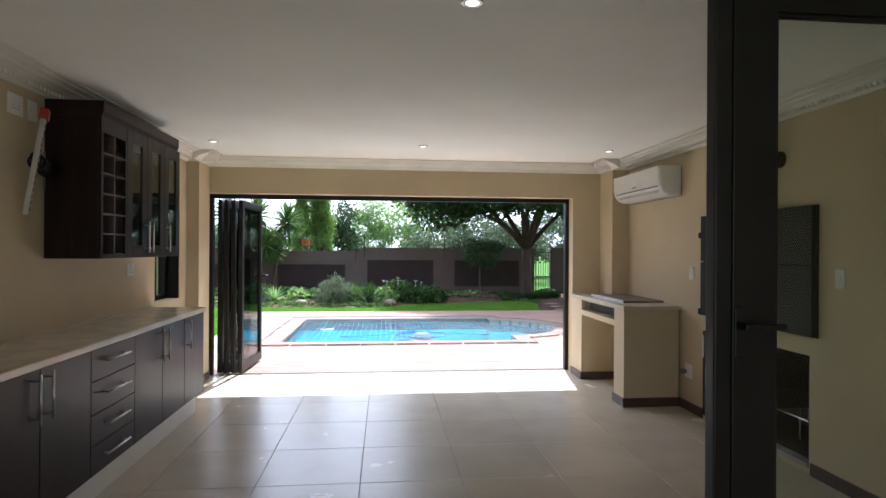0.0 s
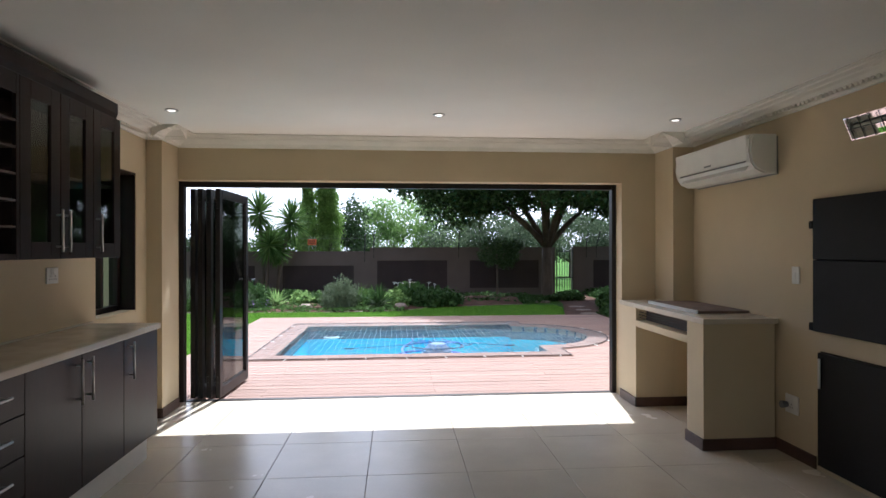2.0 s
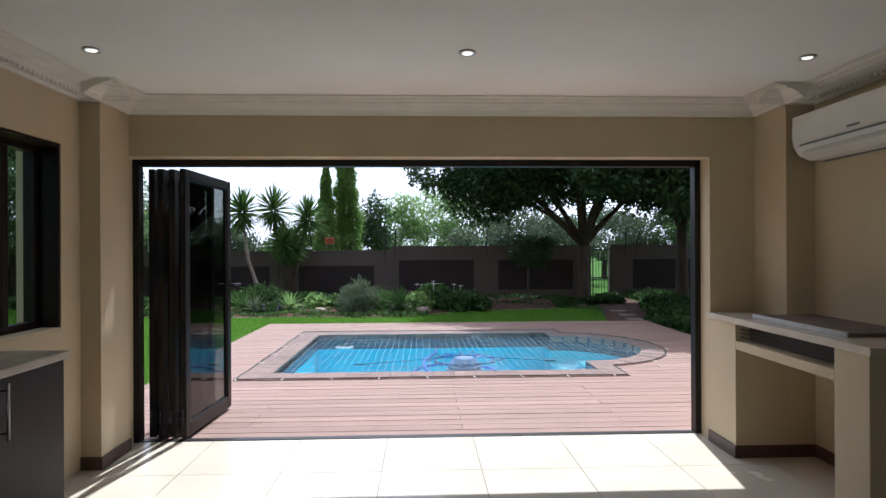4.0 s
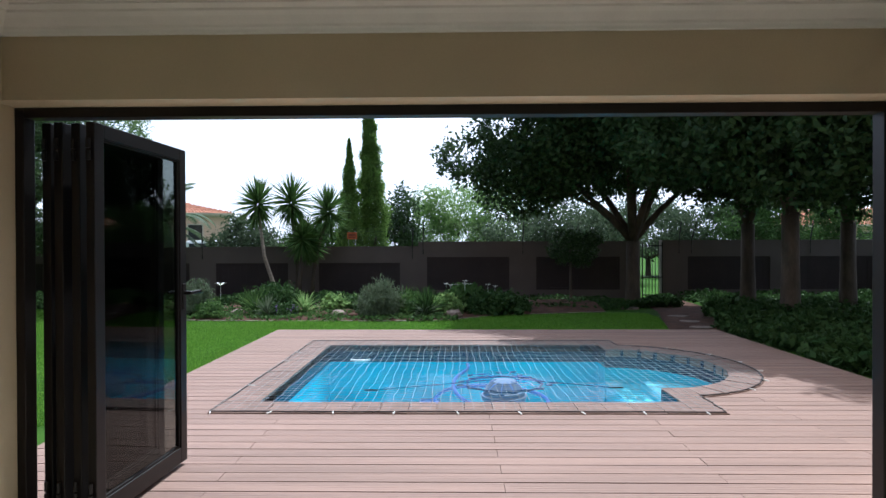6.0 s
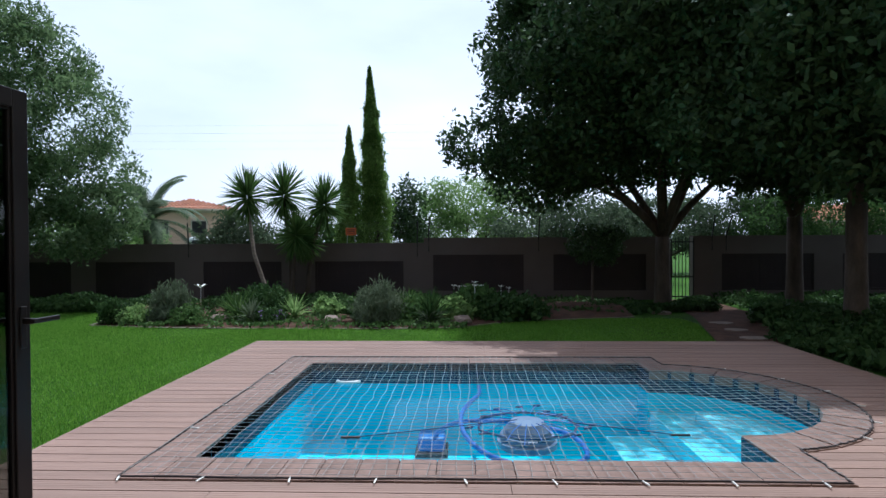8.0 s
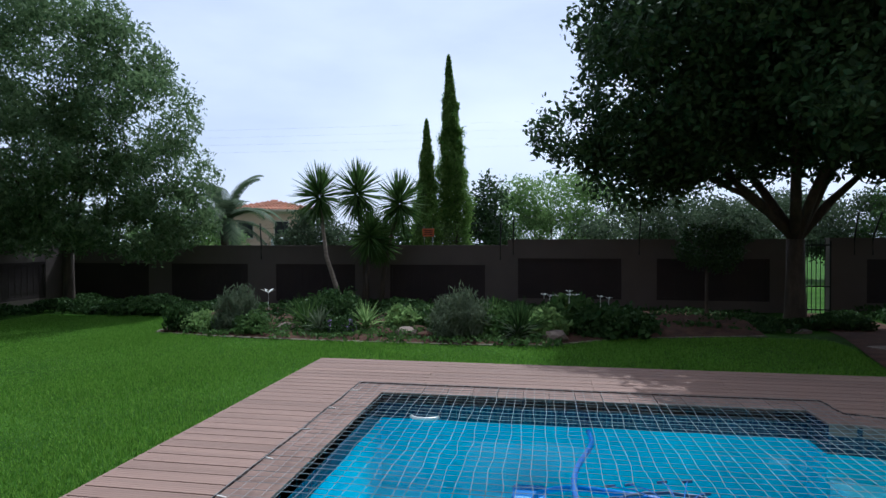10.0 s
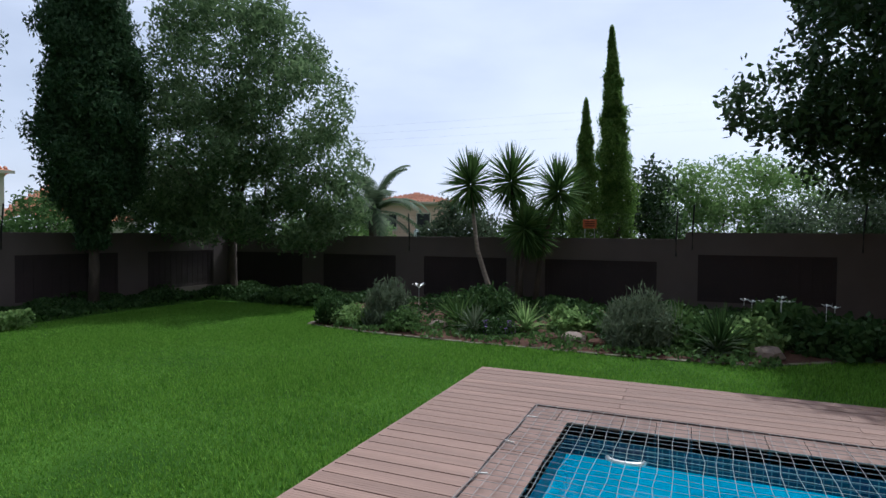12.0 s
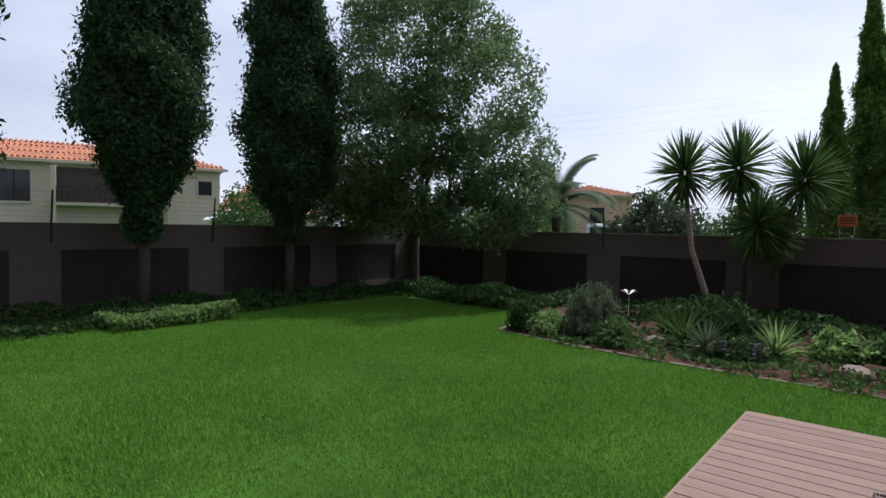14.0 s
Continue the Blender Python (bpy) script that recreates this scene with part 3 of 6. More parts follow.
for i in range(1, 6):
    z = UZ0 + 0.03 + i * (UZ1 - UZ0 - 0.13) / 6
    part("rack_shelf", bx(XL + 0.1, UX - 0.003, 3.42, 3.73, z - 0.006, z + 0.006), RACK, rk)
part("rack_back", bx(XL + 0.05, XL + 0.06, 3.42, 3.73, UZ0 + 0.02, UZ1 - 0.02), ESPRESSO_IN, rk)


def glass_front(a, b, handle_y):
    d = part("door", bx(UX - 0.02, UX, a, a + 0.085, UZ0, UZ1, 0.002), ESPRESSO, uc, "framed glass cabinet door")
    part("door_stile", bx(UX - 0.02, UX, b - 0.085, b, UZ0, UZ1, 0.002), ESPRESSO, d)
    part("door_rail", bx(UX - 0.02, UX, a + 0.085, b - 0.085, UZ1 - 0.09, UZ1, 0.002), ESPRESSO, d)
    part("door_rail", bx(UX - 0.02, UX, a + 0.085, b - 0.085, UZ0, UZ0 + 0.09, 0.002), ESPRESSO, d)
    part("pane", bx(UX - 0.012, UX - 0.008, a + 0.083, b - 0.083, UZ0 + 0.088, UZ1 - 0.088), TINTPANE, d)
    bar_handle(d, (UX, handle_y, 1.45), (UX, handle_y, 1.68))


glass_front(3.757, 4.093, 4.058)
glass_front(4.097, 4.431, 4.132)
glass_front(4.435, 4.769, 4.47)

# ---- switch plates and sockets ----


def plate(name, at, w, h, normal, label, rockers=1, sockets=0, plug=False):
    """A wall plate on an x-facing wall."""
    x, y, z = at
    s = normal
    th = thing(name, (x, y, z), label, "switch" if rockers and not sockets else "socket")
    x0, x1 = sorted((x + s * 0.001, x + s * 0.011))
    part("plate", bx(x0, x1, y - w / 2, y + w / 2, z - h / 2, z + h / 2, 0.003), WHITEPLASTIC, th)
    for i in range(rockers):
        ry = y + (i - (rockers - 1) / 2) * 0.03
        a, b = sorted((x + s * 0.011, x + s * 0.016))
        part("rocker", bx(a, b, ry - 0.009, ry + 0.009, z - 0.02 + (h * 0.25 if sockets else 0), z + 0.02 + (h * 0.25 if sockets else 0), 0.002), WHITEPLASTIC, th)
    for i in range(sockets):
        sy = y + (i - (sockets - 1) / 2) * 0.05
        for dy, dz in ((0, 0.012), (-0.011, -0.008), (0.011, -0.008)):
            a, b = sorted((x + s * 0.0105, x + s * 0.0125))
            part("pin_hole", tb([(a, sy + dy, z - 0.015 + dz), (b, sy + dy, z - 0.015 + dz)], 0.004, 8), GREYPLASTIC, th)
    if plug:
        a, b = sorted((x + s * 0.012, x + s * 0.055))
        part("plug", tb([(a, y + 0.045, z - 0.01), (b, y + 0.045, z - 0.01)], [0.026, 0.02], 12), GREYPLASTIC, th, "grey round plug")
    return th


plate("wall_socket", (XL, 4.60, 1.30), 0.12, 0.10, 1, "white plastic double wall socket above the worktop", 2, 2)
plate("light_switch", (XR, 4.59, 1.278), 0.07, 0.12, -1, "white plastic light switch on the beige wall", 1)
plate("light_switch", (XR, 2.87, 1.314), 0.07, 0.12, -1, "white plastic light switch on the beige wall", 1)
plate("wall_socket", (XR, 4.63, 0.37), 0.13, 0.13, -1, "white plastic wall socket with a grey plug, low on the wall", 1, 1, True)
plate("wall_socket", (XL, 3.10, 2.30), 0.13, 0.12, 1, "white plastic wall socket high on the wall", 2, 2)
plate("wall_socket", (XL, 3.26, 2.30), 0.08, 0.12, 1, "white plastic aerial plate high on the wall", 1)

# ---- screen bracket beside the wall cabinet ----
tv = thing("screen_bracket", (XL, 3.4, 1.95), "black steel screen wall bracket with a perforated rail", "bracket")
part("wall_plate", bx(XL + 0.002, XL + 0.01, 3.38, 3.66, 1.84, 2.08, 0.003), GREYPLASTIC, tv)
part("pivot", tb([(XL + 0.01, 3.42, 1.96), (XL + 0.18, 3.0, 1.96)], 0.045, 14), BLACKSTEEL, tv)
part("arm", tb([(XL + 0.17, 3.02, 1.96), (XL + 0.28, 2.82, 1.96)], 0.03, 10), BLACKSTEEL, tv)
rail = part("rail", bx(-0.012, 0.012, -0.02, 0.02, -0.29, 0.25, 0.002, m=pose(XL + 0.30, 2.78, 1.93, -14, 6, 20)), STEEL, tv, "pale perforated steel rail")
for i in range(14):
    part("slot", bx(0.012, 0.0135, -0.006, 0.006, -0.27 + i * 0.036, -0.252 + i * 0.036, m=pose(XL + 0.30, 2.78, 1.93, -14, 6, 20)), IRON, rail)
part("cap", bx(-0.022, 0.022, -0.028, 0.028, 0.24, 0.30, 0.006, m=pose(XL + 0.30, 2.78, 1.93, -14, 6, 20)), REDPLASTIC, tv, "red plastic end cap")

# ---- built-in barbecue on the east wall ----
br = thing("barbecue", (XR, 3.84, 0.0), "black steel built-in barbecue with a lifting door, lower door half open", "barbecue")
part("frame", bx(XR - 0.012, XR + 0.02, 3.05, 4.39, 0.917, 1.792, 0.003), BLACKSTEEL, br)
part("lift_door", bx(XR - 0.045, XR - 0.014, 3.06, 4.38, 1.393, 1.788, 0.004), BLACKSTEEL, br)
part("lift_door", bx(XR - 0.045, XR - 0.014, 3.06, 4.38, 0.921, 1.387, 0.004), BLACKSTEEL, br)
for z in (1.62, 0.95):
    part("hinge", bx(XR - 0.05, XR - 0.01, 4.382, 4.41, z - 0.025, z + 0.025, 0.004), BLACKSTEEL, br)
dl = part("lower_door", bx(XR - 0.04, XR - 0.012, 3.69, 4.345, 0.05, 0.785, 0.004), BLACKSTEEL, br)
part("handle", tb([(XR - 0.055, 4.31, 0.56), (XR - 0.055, 4.31, 0.75)], 0.008, 8), STEEL, dl, "steel pull")
bm = bmesh.new()
box(bm, XR + 0.62, XR + 0.66, BR0, BR1, BZ0, BZ1)
box(bm, XR + 0.004, XR + T, BR0 + 0.001, BR0 + 0.012, BZ0 + 0.001, BZ1 - 0.001)
box(bm, XR + 0.004, XR + T, BR1 - 0.012, BR1 - 0.001, BZ0 + 0.001, BZ1 - 0.001)
box(bm, XR + 0.004, XR + T, BR0 + 0.012, BR1 - 0.012, BZ1 - 0.012, BZ1 - 0.001)
box(bm, XR + T, XR + 0.66, BR0 - 0.04, BR0, BZ0, BZ1)
box(bm, XR + T, XR + 0.66, BR1, BR1 + 0.04, BZ0, BZ1)
box(bm, XR + T, XR + 0.66, BR0 - 0.04, BR1 + 0.04, BZ1, BZ1 + 0.04)
box(bm, XR + T, XR + 0.66, BR0 - 0.04, BR1 + 0.04, BZ0 - 0.04, BZ0)
part("firebox", bm, SOOT, br, "sooty brick-lined store")
part("hearth", bx(XR - 0.01, XR + 0.07, BR0 + 0.013, 3.68, BZ0 + 0.001, BZ0 + 0.03, 0.003), ASHLEDGE, br, "pale hearth slab")
bm = bmesh.new()
for i in range(9):
    tube(bm, [(XR + 0.12, 3.2 + i * 0.05, 0.30), (XR + 0.5, 3.2 + i * 0.05, 0.30)], 0.005, 6)
tube(bm, [(XR + 0.12, 3.18, 0.30), (XR + 0.12, 3.62, 0.30)], 0.006, 6)
part("ash_bed", bx(XR + 0.071, XR + 0.61, BR0 + 0.013, BR1 - 0.013, BZ0 + 0.001, BZ0 + 0.026, 0.003), SOOT, br, "sooty brick floor")
part("grate", bm, STEEL, br, "steel grill grate")
for yy in (3.19, 3.60):
    part("grate_leg", tb([(XR + 0.3, yy, BZ0 + 0.03), (XR + 0.3, yy, 0.30)], 0.008, 6), STEEL, br)

# ---- plastered bar counter ----
bc = thing("bar_counter", (2.73, 5.7, 0), "beige plastered bar counter with a kneehole and a slot", "counter")
BX = 2.415
part("side_wall", bx(BX, XR - 0.013, 4.80, 5.035, 0, 0.915, 0.004), PLASTER, bc)
part("side_wall", bx(BX, PRX, PY + 0.0, YO - 0.013, 0, 0.915, 0.004), PLASTER, bc)
part("apron", bx(BX, BX + 0.12, 5.035, PY, 0.742, 0.80, 0.003), PLASTER, bc)
part("apron_back", bx(BX + 0.10, BX + 0.12, 5.035, PY, 0.80, 0.915, 0.002), ESPRESSO_IN, bc)
part("shelf", bx(BX + 0.12, XR - 0.001, 5.035, PY - 0.001, 0.742, 0.79, 0.002), PLASTER, bc)
part("counter_top", bx(BX - 0.015, XR - 0.001, 4.775, PY - 0.001, 0.916, 0.957, 0.004), WORKTOP, bc, "cream plastered counter top")
part("counter_top", bx(BX - 0.015, PRX - 0.001, PY - 0.001, YO - 0.001, 0.916, 0.957, 0.004), WORKTOP, bc)
for a in ((BX - 0.012, BX, 4.788, 5.047), (BX, XR - 0.013, 4.788, 4.80), (BX, BX + 0.10, 5.035, 5.047), (BX - 0.012, BX, PY - 0.012, YO - 0.013), (BX, PRX, PY - 0.012, PY)):
    part("skirting", bx(*a, 0, SK, 0.003), SKIRT, bc, "dark brown skirting tile")
for i in range(3):
    part("grille_bar", bx(BX + 0.03, BX + 0.036, 5.045, PY - 0.01, 0.825 + i * 0.026, 0.831 + i * 0.026), IRON, bc)
sl = thing("loose_slab", (2.72, 5.5, 0.958), "loose tiled slab with a white trim edge lying on the counter", "slab")
part("slab", bx(2.535, 2.955, 5.09, 5.955, 0.958, 0.979, 0.003), PATHSTONE, sl)
part("trim", bx(2.525, 2.535, 5.09, 5.955, 0.958, 0.984, 0.002), WHITEPLASTIC, sl, "white aluminium trim")

# ---- air conditioner ----
ac = thing("air_conditioner", (XR, 5.32, 2.01), "white wall-mounted split air conditioner", "air conditioner")
bm = bmesh.new()
A0, A1, AZ = 4.77, 5.88, 2.015
prof = [(0, 0), (0.10, 0), (0.165, 0.03), (0.20, 0.08), (0.215, 0.15), (0.21, 0.25), (0.19, 0.285), (0, 0.285)]
ra = [bm.verts.new((XR - 0.012 - o, A0, AZ + z)) for o, z in prof]
rb = [bm.verts.new((XR - 0.012 - o, A1, AZ + z)) for o, z in prof]
k = len(prof)
for i in range(k):
    bm.faces.new((ra[i], ra[(i + 1) % k], rb[(i + 1) % k], rb[i]))
bm.faces.new(ra[::-1])
bm.faces.new(rb)
bmesh.ops.bevel(bm, geom=[e for e in bm.edges if abs(e.verts[0].co.y - e.verts[1].co.y) < 0.01], offset=0.012, segments=3, affect="EDGES")
part("housing", bm, WHITEPLASTIC, ac)
part("front_panel", bx(-0.004, 0.0, A0 + 0.03, A1 - 0.03, -0.09, 0.09, 0.002, m=pose(XR - 0.2275, 0, AZ + 0.19, 0, -3, 0)), WHITEPLASTIC, ac)
part("louvre", bx(-0.006, 0.0, A0 + 0.06, A1 - 0.10, -0.036, 0.036, 0.002, m=pose(XR - 0.197, 0, AZ + 0.048, 0, 38, 0)), WHITEPLASTIC, ac)
part("air_slot", bx(-0.003, 0.0, A0 + 0.05, A1 - 0.09, -0.006, 0.006, m=pose(XR - 0.223, 0, AZ + 0.086, 0, 25, 0)), GREYPLASTIC, ac)
part("back_plate", bx(XR - 0.012, XR - 0.001, A0 + 0.01, A1 - 0.01, AZ - 0.01, AZ + 0.27), GREYPLASTIC, ac)
part("badge", bx(XR - 0.2345, XR - 0.2325, 5.27, 5.37, AZ + 0.115, AZ + 0.128), GREYPLASTIC, ac)

# ---- infrared heater on the wall ----
MIRROR = mat("polished reflector", (0.85, 0.86, 0.88), 0.08, metal=1.0, var=0.02, bump=0)
ht = thing("heater", (XR, 3.66, 2.2), "steel infrared wall heater with a wire guard, tilted down", "heater")
HM = pose(XR - 0.185, 3.68, 2.15, 0, -24, 0)
bm = bmesh.new()
box(bm, 0.055, 0.062, -0.20, 0.20, -0.06, 0.06)
box(bm, -0.03, 0.055, -0.20, 0.20, 0.06, 0.066)
box(bm, -0.03, 0.055, -0.20, 0.20, -0.066, -0.06)
box(bm, -0.03, 0.062, 0.20, 0.206, -0.066, 0.066)
box(bm, -0.03, 0.062, -0.206, -0.20, -0.066, 0.066)
bmesh.ops.transform(bm, matrix=HM, verts=bm.verts)
part("reflector", bm, MIRROR, ht, "polished steel reflector")
part("quartz_tube", tb([HM @ Vector((0.01, -0.195, 0)), HM @ Vector((0.01, 0.195, 0))], 0.012, 10), WHITEPLASTIC, ht, "pale quartz tube")
gr = part("guard", tb([HM @ Vector((-0.034, -0.20, 0)), HM @ Vector((-0.034, 0.20, 0))], 0.003, 6), IRON, ht, "black wire guard")
for i in range(6):
    y = -0.175 + i * 0.07
    part("wire", tb([HM @ Vector((-0.034, y, -0.064)), HM @ Vector((-0.034, y, 0.064))], 0.0025, 6), IRON, gr)
part("end_cap", bx(-0.03, 0.075, -0.225, -0.207, -0.068, 0.07, 0.012, m=HM), GREYPLASTIC, ht)
part("bracket", tb([(XR - 0.001, 3.62, 2.15), (XR - 0.14, 3.64, 2.155)], 0.014, 8), BLACKSTEEL, ht)
part("wall_rose", tb([(XR - 0.001, 3.42, 2.14), (XR - 0.06, 3.42, 2.14)], [0.06, 0.045], 16), BLACKSTEEL, ht)
part("cable", tb([(XR - 0.05, 3.44, 2.15), (XR - 0.06, 3.52, 2.24), (XR - 0.04, 3.58, 2.28), (XR - 0.03, 3.60, 2.32)], 0.005, 6), IRON, ht)
part("plug", bx(XR - 0.07, XR - 0.014, 3.58, 3.625, 2.275, 2.32, 0.008), IRON, ht)
part("outlet", bx(XR - 0.014, XR - 0.001, 3.52, 3.62, 2.245, 2.32, 0.003), WHITEPLASTIC, ht)

# ---- downlights ----
LAMP = glow_mat("lit lamp glass", (1.0, 0.93, 0.82), 0.7)
for x, y in ((-1.475, 5.25), (0.53, 5.25), (2.45, 5.28), (0.51, 1.93), (-1.475, 1.93), (2.45, 1.93)):
    th = thing("downlight", (x, y, HC - 0.012), "round steel recessed downlight in the white ceiling", "downlight", "ceiling downlights")
    bm = bmesh.new()
    lathe(bm, (x, y, HC - 0.001), [(0.045, 0), (0.048, -0.006), (0.044, -0.010), (0.034, -0.008), (0.031, -0.002)], 24)
    part("rim", bm, STEEL, th, smooth=True)
    bm = bmesh.new()
    lathe(bm, (x, y, HC - 0.001), [(0.001, -0.0105), (0.026, -0.010), (0.029, -0.0085), (0.029, -0.0082)], 20)
    part("lamp", bm, LAMP, th, "glowing lamp glass")

# ---- deck, coping, pool ----
SHIFT = Vector((0.05, 0.28, 0))
PX0, PX1, PY0, PY1 = -1.525, 2.31, 8.592, 11.58
AC, AR = Vector((2.31, 10.16)), 1.06
DX0, DX1, DY0, DY1 = -2.75, 4.69, YO + 0.235 - SHIFT.y, 13.13


def pool_outline(off, n=24):
    """The pool's edge, widened by off: a rectangle with a narrower rounded bay on the east."""
    e = off * 0.8
    r = AR + off
    a0 = math.acos(min(1, e / r)) if e > 0 else math.pi / 2
    pts = [(PX0 - off, PY1 + off), (PX0 - off, PY0 - off), (PX1 + e, PY0 - off)]
    pts += [(AC.x + r * math.cos(a), AC.y + r * math.sin(a)) for a in (-a0 + 2 * a0 * i / n for i in range(n + 1))]
    return pts + [(PX1 + e, PY1 + off)]


def span_in(pts, y):
    """Where the line at y crosses the outline."""
    xs = []
    for (ax, ay), (bx_, by) in zip(pts, pts[1:] + pts[:1]):
        if (ay - y) * (by - y) < 0:
            xs.append(ax + (bx_ - ax) * (y - ay) / (by - ay))
    return (min(xs), max(xs)) if len(xs) > 1 else None


def span_at_x(pts, x):
    ys = []
    for (ax, ay), (bx_, by) in zip(pts, pts[1:] + pts[:1]):
        if (ax - x) * (bx_ - x) < 0:
            ys.append(ay + (by - ay) * (x - ax) / (bx_ - ax))
    return (min(ys), max(ys)) if len(ys) > 1 else None


def ground_z(x, y):
    return -0.08 - 0.03 * min(max((-x - 4) / 7, 0), 1)


deck = thing("deck", (0.9, 9.5, -0.2), "brown grooved composite deck boards round the pool", "deck", kind="structure")
COPE = pool_outline(0.19)
# deck support: a ring of beams and a skirt board
bm = bmesh.new()
for a in ((DX0 + 0.02, PX0 - 0.34, DY0, DY1 - 0.02), (3.74, DX1 - 0.02, DY0, DY1 - 0.02), (PX0 - 0.34, 3.74, DY0, PY0 - 0.34), (PX0 - 0.34, 3.74, PY1 + 0.36, DY1 - 0.02)):
    box(bm, *a, -0.12, -0.045)
part("substructure", bm, JOIST, deck)
part("edge_board", bx(DX0 - 0.02, DX0, DY0, DY1 + 0.02, -0.13, -0.018, 0.003), DECK, deck)
part("edge_board", bx(DX0 - 0.02, DX1, DY1, DY1 + 0.022, -0.13, -0.018, 0.003), DECK, deck)
part("edge_board", bx(DX1, DX1 + 0.022, DY0, DY1, -0.13, -0.018, 0.003), DECK, deck)

# coping pavers
coping = thing("pool_coping", (0.9, 10, -0.1), "pinkish brown paver coping round the pool", "coping", kind="structure")


def quad_prism(corners, z0, z1):
    bm = bmesh.new()
    lo = [bm.verts.new((x, y, z0)) for x, y in corners]
    hi = [bm.verts.new((x, y, z1)) for x, y in corners]
    bm.faces.new(hi)
    bm.faces.new(lo[::-1])
    n = len(corners)
    for i in range(n):
        bm.faces.new((lo[i], lo[(i + 1) % n], hi[(i + 1) % n], hi[i]))
    return bm


def paver(corners):
    part("paver", quad_prism(corners, -0.10, -0.003 + random.uniform(-0.002, 0.002)), COPING, coping)


def paver_row(a, b, inner_out, n, width=0.34):
    a, b, o = Vector(a), Vector(b), Vector(inner_out)
    for i in range(n):
        p, q = a + (b - a) * ((i + 0.012) / n), a + (b - a) * ((i + 0.988) / n)
        c = [p, q, q + o * width, p + o * width]
        if (q - p).cross(o) < 0:
            c = c[::-1]
        paver([tuple(v) for v in c])


paver_row((PX0 - 0.34, PY0), (PX1, PY0), (0, -1), 17)
paver_row((PX0, PY0), (PX0, PY1), (-1, 0), 12)
paver_row((PX0 - 0.34, PY1), (PX1, PY1), (0, 1), 17)
for i in range(15):
    a0, a1 = (-math.pi / 2 + math.pi * (i + 0.04) / 15, -math.pi / 2 + math.pi * (i + 0.96) / 15)
    c = [(AC.x + r * math.cos(a), AC.y + r * math.sin(a)) for r, a in ((AR, a0), (AR + 0.34, a0), (AR + 0.34, a1), (AR, a1))]
    if 0 < i < 14:
        paver(c)
paver([(PX1 + 0.005, PY0 - 0.34), (PX1 + 0.27, PY0 - 0.34), (PX1 + 0.27, AC.y - AR + 0.03), (PX1 + 0.005, AC.y - AR)])
paver([(PX1 + 0.005, AC.y + AR), (PX1 + 0.27, AC.y + AR - 0.03), (PX1 + 0.27, PY1 + 0.34), (PX1 + 0.005, PY1 + 0.34)])

# pool shell
pool = thing("pool", (0.9, 10, -1.3), "blue swimming pool with a dark mosaic band and a rounded step end", "pool", kind="structure")


def shell_wall(name, pts, out, z0, z1, material):
    """A wall of some thickness round the pool."""
    bm = bmesh.new()
    n = len(pts)
    rings = [[bm.verts.new((x, y, z)) for x, y in p] for p, z in ((pts, z0), (pts, z1), (out, z1), (out, z0))]
    for a, b in zip(rings, rings[1:] + rings[:1]):
        for i in range(n):
            bm.faces.new((a[i], a[(i + 1) % n], b[(i + 1) % n], b[i]))
    bmesh.ops.recalc_face_normals(bm, faces=bm.faces)
    return part(name, bm, material, pool)


def outline2(off, n=24):
    r = AR + off
    h = math.asin(min(1, off / r)) if off else 0.0
    arc = [(AC.x + r * math.cos(a), AC.y + r * math.sin(a)) for a in (-math.pi / 2 + h + (math.pi - 2 * h) * i / n for i in range(n + 1))]
    return [(PX0 - off, PY1 + off), (PX0 - off, PY0 - off), (PX1 + off, PY0 - off)] + arc + [(PX1 + off, PY1 + off)]


shell_wall("mosaic_band", outline2(0.0), outline2(0.1), -0.25, -0.016, MOSAIC)
shell_wall("shell_wall", outline2(0.004), outline2(0.1), -0.92, -0.251, POOLWALL)
part("pool_floor", quad_prism(outline2(0.09), -1.05, -0.921), POOLWALL, pool)
bm = quad_prism([(AC.x + 0.02 + (AR - 0.01) * math.cos(a), AC.y + (AR - 0.01) * math.sin(a)) for a in (-math.pi / 2 + math.pi * i / 20 for i in range(21))], -0.915, -0.46)
part("step", bm, POOLSTEP, pool, "pale rounded pool step")
bm = quad_prism([(AC.x + 0.36 + 0.66 * math.cos(a), AC.y + 0.66 * math.sin(a)) for a in (-math.pi / 2 + math.pi * i / 16 for i in range(17))], -0.459, -0.34)
part("step", bm, POOLSTEP, pool)
bm = quad_prism([(AC.x - 0.5, AC.y - 0.9), (AC.x + 0.015, AC.y - 0.9), (AC.x + 0.015, AC.y + 0.9), (AC.x - 0.5, AC.y + 0.9)], -0.915, -0.68)
part("step", bm, POOLSTEP, pool)
bm = bmesh.new()
bm.faces.new([bm.verts.new((x, y, -0.215)) for x, y in outline2(0.001)])
wtr = tagged(part("water", bm, WATER), "clear blue pool water with faint ripples", "water", "", "structure")
wtr.visible_shadow = False
bm = bmesh.new()
tube(bm, [(-1.08 + 0.13 * math.cos(a), PY1 - 0.06 - 0.07 * math.sin(a), -0.205) for a in (math.pi * i / 14 for i in range(15))], 0.018, 8)
tagged(part("skimmer_ring", bm, WHITEPLASTIC), "white plastic half ring floating at the skimmer", "skimmer ring")

